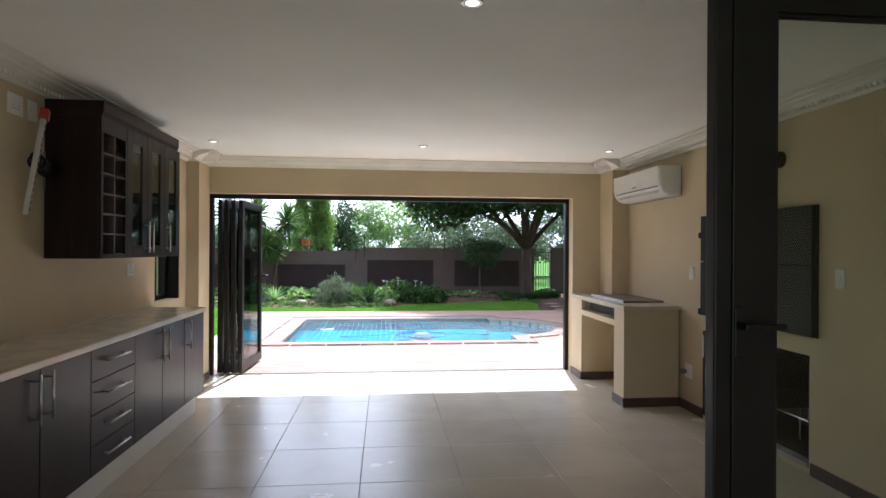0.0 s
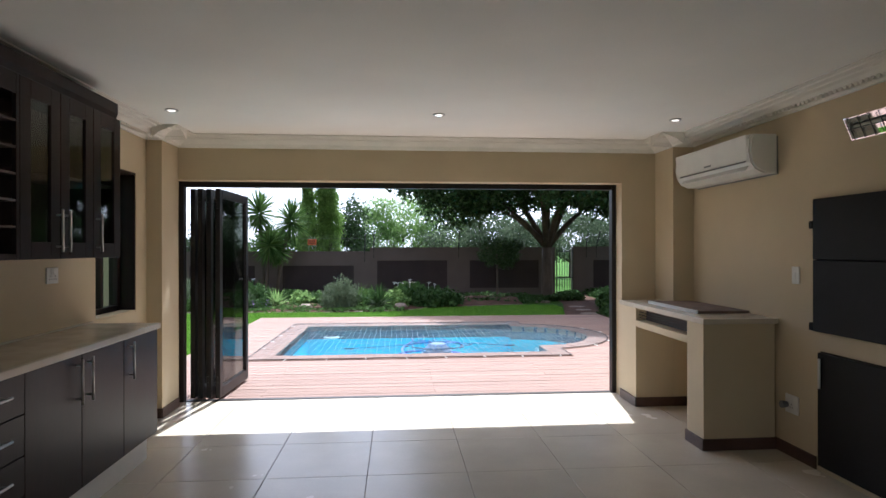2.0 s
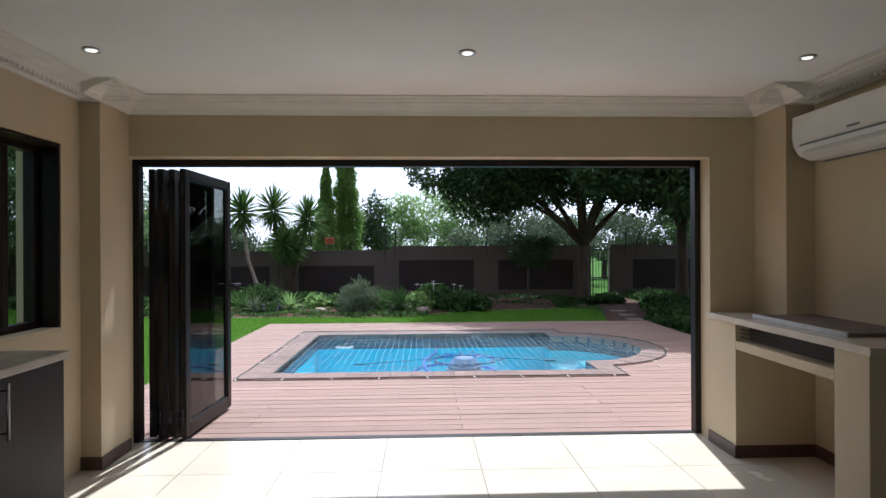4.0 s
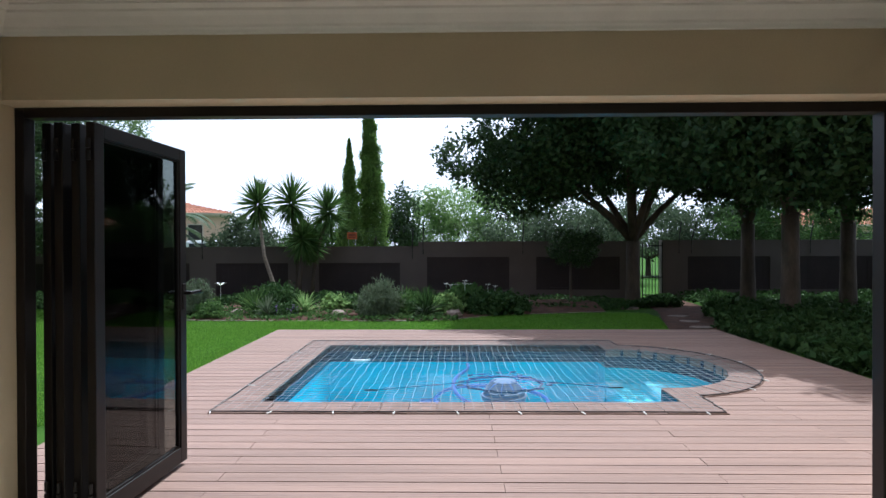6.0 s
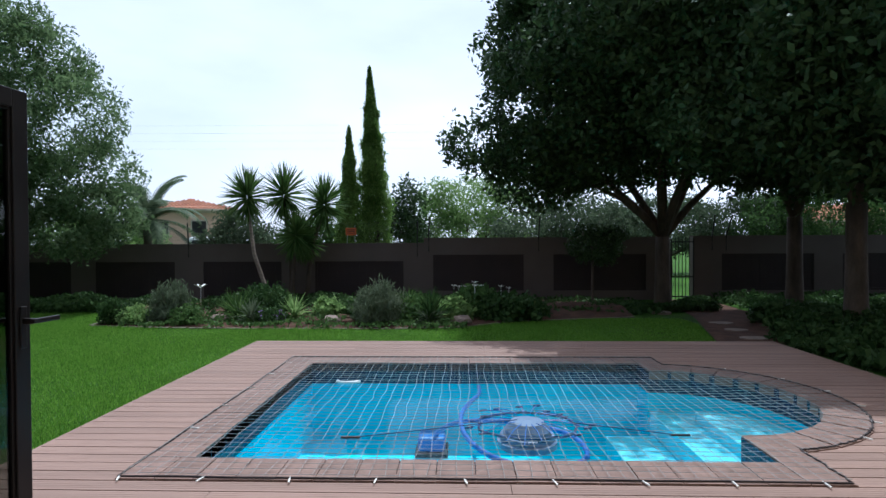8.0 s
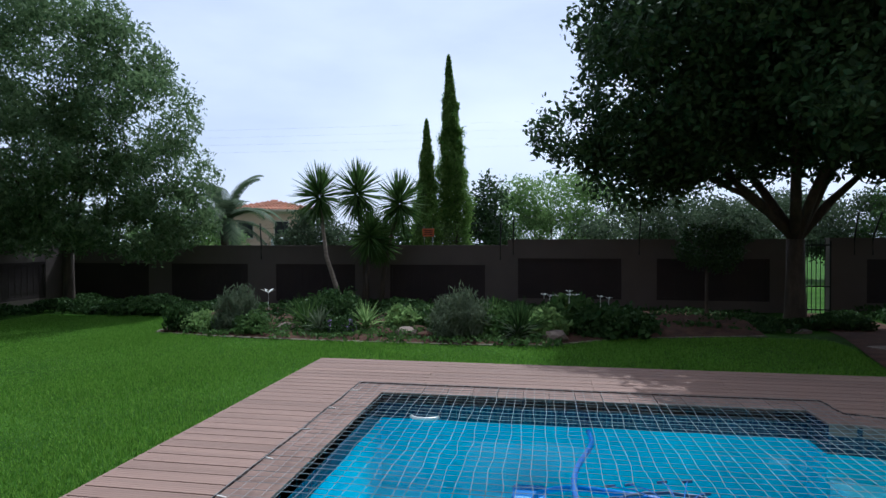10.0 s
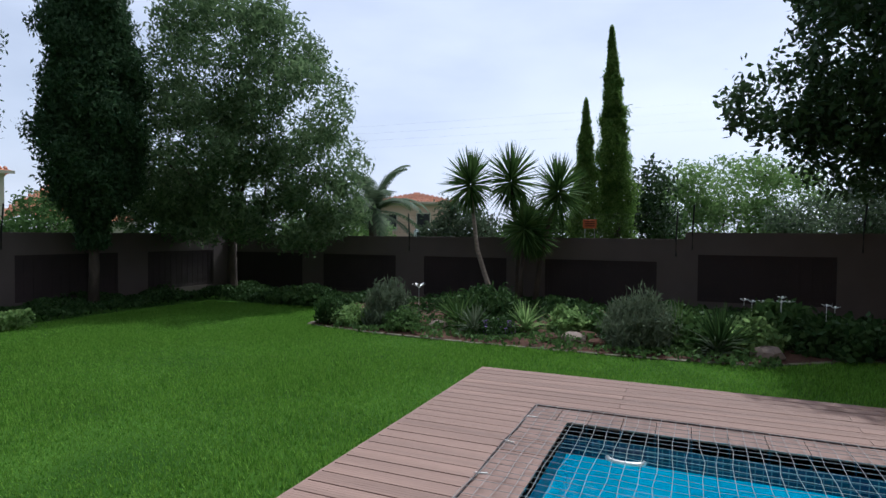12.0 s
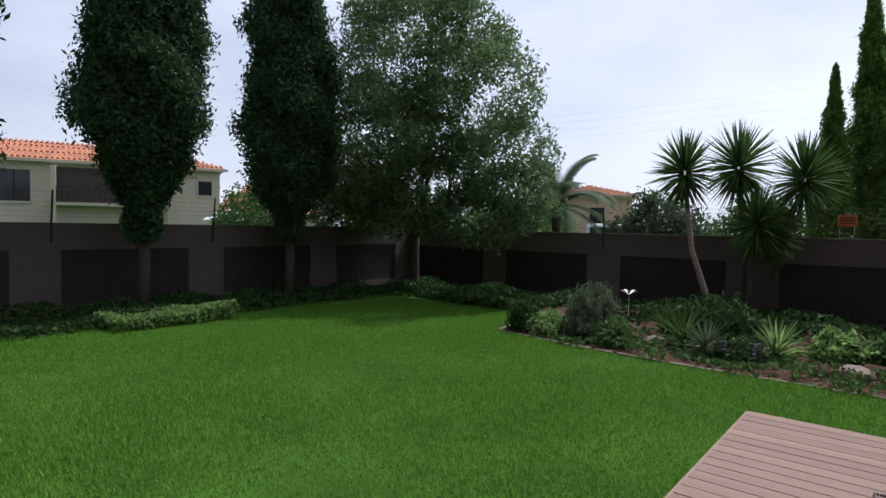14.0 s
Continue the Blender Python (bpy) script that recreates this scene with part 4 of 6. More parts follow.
# hose and cleaner
bm = bmesh.new()
hp = [(0.45, 11.5, -0.26), (0.44, 11.1, -0.24), (0.28, 10.5, -0.23), (0.25, 10.0, -0.225), (0.35, 9.5, -0.225), (0.6, 9.12, -0.225), (0.95, 9.02, -0.225), (1.22, 9.25, -0.225), (1.2, 9.7, -0.225), (0.9, 10.02, -0.225), (0.5, 10.2, -0.25), (0.2, 10.45, -0.35), (0.02, 10.8, -0.55), (-0.05, 11.1, -0.75)]
fine_pts = []
for i in range(len(hp) - 1):
    p0, p1, p2, p3 = (Vector(hp[max(i - 1, 0)]), Vector(hp[i]), Vector(hp[i + 1]), Vector(hp[min(i + 2, len(hp) - 1)]))
    for s in range(6):
        t = s / 6
        fine_pts.append(0.5 * ((2 * p1) + (p2 - p0) * t + (2 * p0 - 5 * p1 + 4 * p2 - p3) * t * t + (3 * p1 - p0 - 3 * p2 + p3) * t ** 3))
tube(bm, fine_pts, [0.021 if i % 2 else 0.024 for i in range(len(fine_pts))], 10)
tagged(part("pool_hose", bm, HOSE, smooth=True), "blue ribbed pool cleaner hose floating in the water", "hose")
pc = thing("pool_cleaner", (-0.08, 11.2, -0.92), "dark blue pool cleaner on the pool floor", "pool cleaner")
part("body", bx(-0.23, 0.07, 11.05, 11.35, -0.87, -0.71, 0.03), HOSE, pc)
part("skirt", bx(-0.26, 0.10, 11.02, 11.38, -0.92, -0.87, 0.01), ROPE, pc)

# safety net
net = thing("pool_net", (0.9, 10, 0.0), "knotted safety net stretched over the pool", "pool net")
NETP = pool_outline(0.32)


def sag(x, y):
    if PX0 < x < PX1 + 0.9 and PY0 < y < PY1:
        return 0.018 - 0.03 * math.sin(math.pi * (y - PY0) / (PY1 - PY0)) * min(1, (x - PX0), max(PX1 + 1.0 - x, 0))
    return 0.018


def cord_line(p, q, r):
    n = max(2, int((Vector(q) - Vector(p)).length / 0.25))
    pts = []
    for i in range(n + 1):
        v = Vector(p).lerp(Vector(q), i / n)
        wob = 0.016
        pts.append((v.x + random.uniform(-wob, wob), v.y + random.uniform(-wob, wob), sag(v.x, v.y)))
    tube(bm, pts, r, 4, cap=False)


bm = bmesh.new()
x = PX0 - 0.31
while x < AC.x + AR + 0.36:
    s = span_at_x(NETP, x)
    if s:
        cord_line((x, s[0], 0), (x, s[1], 0), 0.002)
    x += 0.09
y = PY0 - 0.31
while y < PY1 + 0.31:
    s = span_in(NETP, y)
    if s:
        cord_line((s[0], y, 0), (s[1], y, 0), 0.002)
    y += 0.09
cords = part("net_mesh", bm, CORD, net, "pale square-mesh cords")
cords["kind"] = "stuff"
bm = bmesh.new()
bpts = [(px, py, 0.004) for px, py in NETP] + [(NETP[0][0], NETP[0][1], 0.004)]
tube(bm, [(p[0] + random.uniform(-0.01, 0.01), p[1] + random.uniform(-0.01, 0.01), p[2]) for a, b in zip(bpts, bpts[1:]) for p in [tuple(Vector(a).lerp(Vector(b), i / 12)) for i in range(12)]] + [bpts[-1]], 0.006, 6)
part("border_rope", bm, ROPE, net, "dark border rope")
clips = [(PX0 - 0.32 + i * 0.53, PY0 - 0.32, 0) for i in range(9)] + [(PX0 - 0.32, PY0 + i * 0.6, 90) for i in range(1, 6)] + [(AC.x + (AR + 0.32) * math.cos(a), AC.y + (AR + 0.32) * math.sin(a), math.degrees(a) + 90) for a in (-0.9, -0.55, -0.2, 0.15, 0.5, 0.9)]
for cx, cy, ca in clips:
    part("clip", bx(-0.005, 0.005, -0.07, 0.01, -0.002, 0.007, 0.0015, m=pose(cx, cy, 0.0, 0, 0, ca + random.uniform(-20, 20))), WHITEPLASTIC, net)

fl = thing("net_float", (0.78, 9.42, -0.2), "grey-blue plastic dome float holding up the net", "pool float")
bm = bmesh.new()
lathe(bm, (0.78, 9.42, -0.20), [(0.235, 0), (0.24, 0.05), (0.22, 0.055), (0.215, 0.095), (0.195, 0.10), (0.185, 0.135), (0.15, 0.175), (0.135, 0.195), (0.02, 0.205)], 28)
part("dome", bm, FLOATER, fl)
for i in range(18):
    a = 2 * math.pi * i / 18 + random.uniform(-0.15, 0.15)
    r1 = random.uniform(0.34, 0.56)
    p0, p1 = Vector((0.78 + 0.13 * math.cos(a), 9.42 + 0.13 * math.sin(a), 0.012)), Vector((0.78 + r1 * math.cos(a), 9.42 + r1 * math.sin(a), -0.02))
    part("toggle_cord", tb([p0, p0.lerp(p1, 0.5) + Vector((0, 0, 0.02)), p1], 0.0035, 5), HOSE, fl)
    part("toggle", tb([p1 - Vector((0.03, 0.01, 0)), p1 + Vector((0.03, 0.01, 0))], 0.009, 6), NAVY, fl)
part("ring_cord", tb([(0.78 + (0.40 + 0.02 * math.sin(k * 5)) * math.cos(k * math.pi / 16), 9.40 + (0.33 + 0.015 * math.cos(k * 3)) * math.sin(k * math.pi / 16), -0.03) for k in range(33)], 0.011, 7), NAVY, fl, "dark blue ring hose")
for a, b in (((0.70, 9.40, 0.012), (-0.55, 8.95, 0.015)), ((0.9, 9.42, 0.012), (1.85, 9.05, 0.015))):
    part("stay_cord", tb([a, b], 0.004, 6), NAVY, fl)
    part("stay_hook", bx(b[0] - 0.07, b[0] + 0.07, b[1] - 0.008, b[1] + 0.008, b[2] - 0.006, b[2] + 0.008, 0.003), ROPE, fl)

# ---- ground ----
bm = bmesh.new()
xs = [-400, -120, -40, -12.8, -11, -9.5, -8, -6.5, -5, -4, -2.74, -2.5, 0, 2, 4.4, 4.67, 6, 8, 12.3, 40, 120, 400]
ys = [-400, -120, -40, -8, 0, 6.2, 8, 9.5, 11, 12.8, 13.11, 14.5, 15.5, 16.5, 17.5, 18.5, 19.6, 40, 120, 400]
grid = [[bm.verts.new((x, y, ground_z(x, y) - (1.6 if -2.6 < x < 4.5 and 6.5 < y < 12.9 else 0))) for x in xs] for y in ys]
for j in range(len(ys) - 1):
    for i in range(len(xs) - 1):
        bm.faces.new((grid[j][i], grid[j][i + 1], grid[j + 1][i + 1], grid[j + 1][i]))
structure("ground", bm, LAWNBASE, "green lawn ground")

# ---- boundary walls ----
SHIFT = Vector((0.2, 0.36, 0))
WYB, WXL, WXR = 19.5, -12.8, 12.6
TOPL, TOPR = 1.40, 1.53


def panel_wall(name, a, b, z0, z1, panels, inward, label, pz=(-0.12, 0.80)):
    """A rendered garden wall from a to b, 0.2 thick, with recessed panels given as (from, to) along it."""
    a, b = Vector((*a, 0)), Vector((*b, 0))
    length = (b - a).length
    ux, un = (b - a).normalized(), Vector((*inward, 0))
    th = thing(name, (a.x, a.y, z0), label, "wall", kind="structure")
    m = Matrix((( ux.x, un.x, 0, a.x), (ux.y, un.y, 0, a.y), (0, 0, 1, 0), (0, 0, 0, 1)))

    def put(nm, u0, u1, d0, d1, za, zb, mt, lab=""):
        bm = bmesh.new()
        box(bm, u0, u1, d0, d1, za, zb)
        bmesh.ops.transform(bm, matrix=m, verts=bm.verts)
        if m.determinant() < 0:
            bmesh.ops.reverse_faces(bm, faces=bm.faces)
        return part(nm, bm, mt, th, lab)
    put("wall_core", 0, length, -0.2, -0.045, z0, z1 - 0.05, WALLPAINT)
    put("coping", 0, length, -0.215, 0.012, z1 - 0.05, z1, WALLPAINT)
    cur = 0
    for p0, p1 in panels:
        put("pier", cur, p0, -0.045, 0, z0, z1 - 0.05, WALLPAINT)
        put("band", p0, p1, -0.045, 0, pz[1], z1 - 0.05, WALLPAINT)
        put("band", p0, p1, -0.045, 0, z0, pz[0], WALLPAINT)
        pn_ = put("panel", p0, p1, -0.0445, -0.030, pz[0], pz[1], PANELPAINT, "dark brown recessed panel")
        for i in range(1, 12):
            u = p0 + (p1 - p0) * i / 12
            put_child(m, u - 0.006, u + 0.006, -0.030, -0.024, pz[0] + 0.08, pz[1] - 0.08, pn_)
        for i in range(1, 5):
            z = pz[0] + (pz[1] - pz[0]) * i / 5
            put_child(m, p0 + 0.1, p1 - 0.1, -0.030, -0.026, z - 0.006, z + 0.006, pn_)
        for c in ((p0, p0 + 0.06, pz[0], pz[1]), (p1 - 0.06, p1, pz[0], pz[1]), (p0 + 0.06, p1 - 0.06, pz[0], pz[0] + 0.06), (p0 + 0.06, p1 - 0.06, pz[1] - 0.06, pz[1])):
            put_child(m, c[0], c[1], -0.030, -0.016, c[2], c[3], pn_, "panel_frame")
        cur = p1
    put("pier", cur, length, -0.045, 0, z0, z1 - 0.05, WALLPAINT)
    return th


def put_child(m, u0, u1, d0, d1, za, zb, parent, nm="groove"):
    bm = bmesh.new()
    box(bm, u0, u1, d0, d1, za, zb)
    bmesh.ops.transform(bm, matrix=m, verts=bm.verts)
    if m.determinant() < 0:
        bmesh.ops.reverse_faces(bm, faces=bm.faces)
    part(nm, bm, PANELPAINT, parent)


def seq(x0, *ps):
    return [(a - x0, b - x0) for a, b in ps]


panel_wall("wall_garden_north_1", (WXL, WYB), (-0.88, WYB), -0.7, TOPL, seq(WXL, (-12.5, -10.22), (-9.56, -7.43), (-6.67, -4.6), (-3.72, -1.41)), (0, -1), "taupe rendered garden wall with dark recessed panels", (0.0, 0.93))
panel_wall("wall_garden_north_2", (-0.88, WYB), (5.37, WYB), -0.7, TOPR, seq(-0.88, (-0.64, 1.69), (2.45, 4.8)), (0, -1), "taupe rendered garden wall, a step higher", (0.16, 1.09))
panel_wall("wall_garden_north_3", (5.97, WYB), (WXR, WYB), -0.7, TOPR + 0.02, seq(5.97, (6.7, 9.0), (9.7, 11.9)), (0, -1), "taupe rendered garden wall beyond the gate", (0.16, 1.09))
panel_wall("wall_garden_west", (WXL, -4.0), (WXL, WYB), -0.6, 1.43, [(4 + a, 4 + b) for a, b in ((-0.6, 1.6), (2.3, 4.5), (5.2, 7.4), (8.14, 10.33), (11.04, 13.21), (13.94, 16.13), (16.91, 18.98))], (1, 0), "taupe rendered garden wall along the lawn", (0.05, 0.98))
panel_wall("wall_garden_east", (WXR, -4.0), (WXR, WYB), -0.6, 1.53, [(4 + a, 4 + a + 2.2) for a in (2.0, 5.0, 8.0, 11.0, 14.0, 16.8)], (-1, 0), "taupe rendered garden wall in the shade of trees", (0.16, 1.09))

# gate
gt = thing("garden_gate", (5.67, WYB, -0.09), "black iron bar gate in the garden wall", "gate")
part("gate_frame", bx(5.38, 5.41, WYB - 0.12, WYB - 0.09, -0.08, 1.49, 0.003), IRON, gt)
part("gate_frame", bx(5.93, 5.96, WYB - 0.12, WYB - 0.09, -0.08, 1.49, 0.003), IRON, gt)
for z in (0.0, 0.5, 1.38):
    part("rail", bx(5.41, 5.93, WYB - 0.115, WYB - 0.095, z, z + 0.03), IRON, gt)
for i in range(5):
    x = 5.495 + i * 0.087
    part("bar", tb([(x, WYB - 0.105, -0.07), (x, WYB - 0.105, 1.52)], 0.009, 6), IRON, gt)

# electric fence
ef = thing("electric_fence", (0, WYB - 0.1, 1.2), "electric fence strands on dark posts along the wall top", "fence")
posts = [(-12.5, TOPL), (-10.0, TOPL), (-7.05, TOPL), (-1.05, TOPL), (-0.75, TOPR), (2.07, TOPR), (6.45, TOPR), (6.8, TOPR), (10.1, TOPR)]
for x, z in posts:
    lean = 0.06 if x != 6.8 else 0.16
    part("post", tb([(x, WYB - 0.02, z - 0.35), (x, WYB - 0.02, z + 0.02), (x + lean * 0.4, WYB - 0.06 - lean, z + 0.55)], 0.017, 6), IRON, ef)
for yy in (6.5, 9.9, 10.9, 13.7):
    part("post", tb([(WXL + 0.02, yy, 1.1), (WXL + 0.02, yy, 1.43), (WXL + 0.10, yy, 1.97)], 0.017, 6), IRON, ef)
for i in range(6):
    z = 0.1 + i * 0.08
    part("wire", tb([(WXL, WYB - 0.06 - 0.01 * i, TOPL + z), (-1.0, WYB - 0.06 - 0.01 * i, TOPL + z)], 0.0013, 4), IRON, ef)
    part("wire", tb([(-0.72, WYB - 0.06 - 0.01 * i, TOPR + z), (WXR, WYB - 0.06 - 0.01 * i, TOPR + z)], 0.0013, 4), IRON, ef)
    part("wire", tb([(WXL + 0.04 + 0.012 * i, -4, 1.43 + z), (WXL + 0.04 + 0.012 * i, WYB - 0.1, 1.43 + z)], 0.0013, 4), IRON, ef)
SX, SZ = -2.745, 1.70
sg = thing("warning_sign", (SX, WYB - 0.12, SZ - 0.1), "small orange warning sign on the electric fence", "sign")
part("board", bx(SX - 0.14, SX + 0.14, WYB - 0.13, WYB - 0.122, SZ - 0.095, SZ + 0.095, 0.002), ORANGE, sg)
for z in (-0.04, 0.005, 0.045):
    part("text_bar", bx(SX - 0.1, SX + 0.1, WYB - 0.133, WYB - 0.13, SZ + z - 0.008, SZ + z + 0.008), IRON, sg)
for x in (SX - 0.1, SX + 0.1):
    part("hanger", tb([(x, WYB - 0.117, SZ + 0.095), (x, WYB - 0.117, SZ + 0.15)], 0.003, 4), STEEL, sg)
    part("hanger", tb([(x, WYB - 0.117, TOPL), (x, WYB - 0.117, SZ - 0.09)], 0.004, 4), STEEL, sg)

# ---- foliage helpers ----
rng = np.random.default_rng(11)


def leaf_quads(c, size, aspect=0.45, up=0.3, normals=None):
    """Small folded leaves at the points c: two triangles each sharing a midrib."""
    n = len(c)
    d = rng.normal(size=(n, 3))
    d[:, 2] += up
    d /= np.linalg.norm(d, axis=1, keepdims=True)
    o = rng.normal(size=(n, 3))
    s = np.cross(d, o)
    s /= np.linalg.norm(s, axis=1, keepdims=True) + 1e-9
    sz = size * rng.uniform(0.6, 1.35, (n, 1))
    tip, base_ = c + d * sz * 0.5, c - d * sz * 0.5
    w = sz * aspect * 0.5
    v = np.stack([base_, c + s * w, tip, c - s * w], 1).reshape(-1, 3)
    f = np.arange(n * 4).reshape(n, 4)
    return v, f


def cloud(blobs, per_m2, size, clump=0.28, shell=0.55, aspect=0.45, up=0.2, gap=0.0):
    """Leaf positions gathered in clumps over ellipsoids (x, y, z, rx, ry, rz)."""
    out = []
    for bx0, by0, bz0, rx, ry, rz in blobs:
        area = 4 * math.pi * ((rx * ry) ** 1.6 / 3 + (rx * rz) ** 1.6 / 3 + (ry * rz) ** 1.6 / 3) ** (1 / 1.6)
        n = int(area * per_m2)
        k = max(6, int(area / (clump * clump * 1.6)))
        d = rng.normal(size=(k, 3))
        d /= np.linalg.norm(d, axis=1, keepdims=True)
        r = rng.uniform(shell, 1.06, (k, 1)) ** 0.6
        cc = d * r * np.array([rx, ry, rz]) + np.array([bx0, by0, bz0])
        idx = rng.integers(0, k, n)
        out.append(cc[idx] + rng.normal(size=(n, 3)) * clump * 0.55)
    return leaf_quads(np.concatenate(out), size, aspect, up)


def lumps(blobs, k=7, lo=0.3, hi=0.5):
    """The blobs with smaller ones scattered over their surfaces, for an uneven outline."""
    out = list(blobs)
    for x, y, z, rx, ry, rz in blobs:
        for _ in range(k):
            d = Vector((random.gauss(0, 1), random.gauss(0, 1), random.gauss(0.2, 1))).normalized()
            s = random.uniform(lo, hi)
            out.append((x + d.x * rx * 0.95, y + d.y * ry * 0.95, z + d.z * rz * 0.95, rx * s, ry * s, rz * s * 0.9))
    return out


def branchy(bm, root, tips, r0, bend=0.25, sides=8):
    """Limbs from a fork to the tips."""
    root = Vector(root)
    for t in tips:
        t = Vector(t)
        mid = root.lerp(t, 0.45) + Vector((random.uniform(-bend, bend), random.uniform(-bend, bend), random.uniform(0, bend)))
        tube(bm, [root, root.lerp(mid, 0.5) + Vector((0, 0, 0.06)), mid, t], [r0, r0 * 0.75, r0 * 0.5, r0 * 0.12], sides)
        for _ in range(2):
            e = mid.lerp(t, 0.5) + Vector((random.uniform(-0.8, 0.8), random.uniform(-0.8, 0.8), random.uniform(0.2, 0.9)))
            tube(bm, [mid, mid.lerp(e, 0.5) + Vector((0, 0, 0.08)), e], [r0 * 0.42, r0 * 0.25, r0 * 0.06], 6)


def tree(name, base, fork_z, r0, tips, blobs, leafmat, label, per_m2=150, size=0.13, clump=0.3, aspect=0.45, bark=BARK, lean=(0, 0), category="tree", up=0.2, shell=0.55, bumpy=4):
    th = thing(name, base, label, category)
    bm = bmesh.new()
    x, y, z = base
    fork = (x + lean[0], y + lean[1], z + fork_z)
    tube(bm, [(x, y, z - 0.15), (x + lean[0] * 0.1, y, z + 0.1 * fork_z), (x + lean[0] * 0.5, y + lean[1] * 0.5, z + fork_z * 0.5), fork], [r0 * 1.35, r0 * 1.05, r0 * 0.9, r0 * 0.85], 12)
    branchy(bm, fork, tips, r0 * 0.6)
    part("trunk", bm, bark, th, "grey-brown trunk with limbs", smooth=True)
    v, f = cloud(lumps(blobs, bumpy) if bumpy else blobs, per_m2, size, clump, shell, aspect, up)
    raw("crown", v, f, leafmat, th)
    return th


def gz(x, y, dz=0.0):
    return (x, y, ground_z(x, y) + dz)


def spread(at, pts, k=1.0, dz=0.0):
    """Points or blobs around the stem at, drawn out by k and lifted by dz."""
    return [(at[0] + (q[0] - at[0]) * k, at[1] + (q[1] - at[1]) * k, q[2] * k + dz, *(r * k for r in q[3:])) for q in pts]


# ---- the large dark tree by the gate and its neighbours ----
x0, y0 = 4.68, 17.95
tree("shade_tree", gz(x0, y0), 1.6, 0.185,
     spread((x0, y0), [(x0 - 2.6, y0 - 0.8, 3.6), (x0 - 1.4, y0 + 0.8, 4.4), (x0 + 0.2, y0, 5.2), (x0 + 1.6, y0 - 0.6, 4.6), (x0 + 2.6, y0 + 0.4, 3.4), (x0 - 0.6, y0 - 2.0, 4.2), (x0 + 0.8, y0 - 1.8, 4.0), (x0 - 1.9, y0 + 0.2, 2.5)], 1.1, 0.25),
     spread((x0, y0), [(x0 - 2.3, y0 - 0.6, 3.7, 1.5, 1.7, 0.95), (x0 - 1.0, y0 + 0.4, 4.9, 1.9, 2.0, 1.4), (x0 + 0.9, y0, 5.5, 2.1, 2.1, 1.6), (x0 + 2.5, y0 - 0.2, 4.2, 1.7, 1.9, 1.3),
      (x0 - 0.4, y0 - 2.0, 4.5, 1.9, 1.3, 1.3), (x0 + 1.3, y0 - 1.8, 4.0, 1.6, 1.3, 1.15), (x0 - 3.75, y0 - 0.2, 3.1, 0.7, 0.7, 0.5), (x0 - 2.9, y0 - 0.2, 5.1, 0.9, 1.0, 0.8), (x0 - 2.6, y0 + 0.2, 2.25, 1.0, 0.9, 0.5), (x0 - 1.2, y0 - 1.2, 3.3, 1.6, 1.1, 0.8), (x0, y0 + 0.5, 6.6, 1.7, 1.7, 1.0), (x0 - 2.1, y0 - 0.4, 2.75, 1.5, 1.3, 0.65), (x0 - 0.9, y0 + 0.9, 2.9, 1.5, 1.0, 0.7), (x0 + 2.2, y0 - 0.3, 2.75, 1.4, 1.3, 0.7), (x0 - 2.0, y0 - 0.4, 4.7, 1.3, 1.4, 1.1), (x0 - 1.2, y0, 6.0, 1.5, 1.5, 1.0), (x0 + 2.2, y0, 5.8, 1.7, 1.6, 1.2), (x0 + 0.3, y0 - 0.6, 3.4, 1.7, 1.4, 0.7), (x0 - 1.6, y0 - 2.6, 4.7, 1.5, 1.1, 0.9), (x0 + 0.4, y0 - 2.9, 5.0, 1.7, 1.1, 1.0), (x0 + 2.2, y0 - 2.6, 4.6, 1.5, 1.1, 0.9), (x0 - 2.0, y0 - 0.6, 6.2, 1.6, 1.0, 0.8), (x0 - 0.5, y0 - 0.9, 6.3, 1.8, 1.0, 0.8), (x0 + 1.2, y0 - 0.9, 6.3, 1.8, 1.0, 0.8), (x0 + 2.7, y0 - 0.6, 6.2, 1.6, 1.0, 0.8)], 1.1, 0.25),
     L_DARK, "large dark evergreen shade tree with spreading limbs", per_m2=165, size=0.13, clump=0.2, aspect=0.5, bumpy=6)
# the last two, mostly out of view, are added to shade the side bed
for i, (tx, ty, h) in enumerate(((7.2, 17.2, 2.0), (6.4, 14.1, 2.1), (7.5, 12.8, 2.2), (8.9, 16.2, 2.0), (8.0, 11.2, 2.2), (8.9, 9.6, 2.2))):
    tree("shade_tree", gz(tx, ty), h, 0.17,
         spread((tx, ty), [(tx - 1.2, ty - 0.3, 3.9), (tx + 0.8, ty + 0.8, 4.4), (tx + 0.2, ty - 1.0, 4.2), (tx - 0.4, ty + 0.9, 4.8)], 1.0, 0.25),
         spread((tx, ty), [(tx - 0.9, ty, 4.0, 1.5, 1.4, 1.2), (tx + 0.7, ty + 0.3, 4.5, 1.6, 1.5, 1.5), (tx, ty - 0.3, 5.8, 1.7, 1.6, 1.3), (tx - 0.2, ty - 0.6, 3.0, 1.4, 1.1, 0.8), (tx - 1.6, ty + 0.2, 3.2, 1.1, 1.0, 0.8), (tx - 1.0, ty, 5.0, 1.5, 1.3, 1.0)], 1.2, -0.3),
         L_DARK, "dark evergreen tree in the shaded side bed", per_m2=170, size=0.14, clump=0.25, aspect=0.5)
tree("standard_tree", gz(3.15, 18.2), 1.1, 0.035, [(2.95, 18.2, 1.45), (3.4, 18.25, 1.45)], [(3.17, 18.2, 1.38, 0.62, 0.5, 0.42)], L_DARK, "small dark clipped tree on a thin stem", per_m2=1100, size=0.075, clump=0.1, category="small tree")

# ---- west side: conifers and a round grey-green tree ----


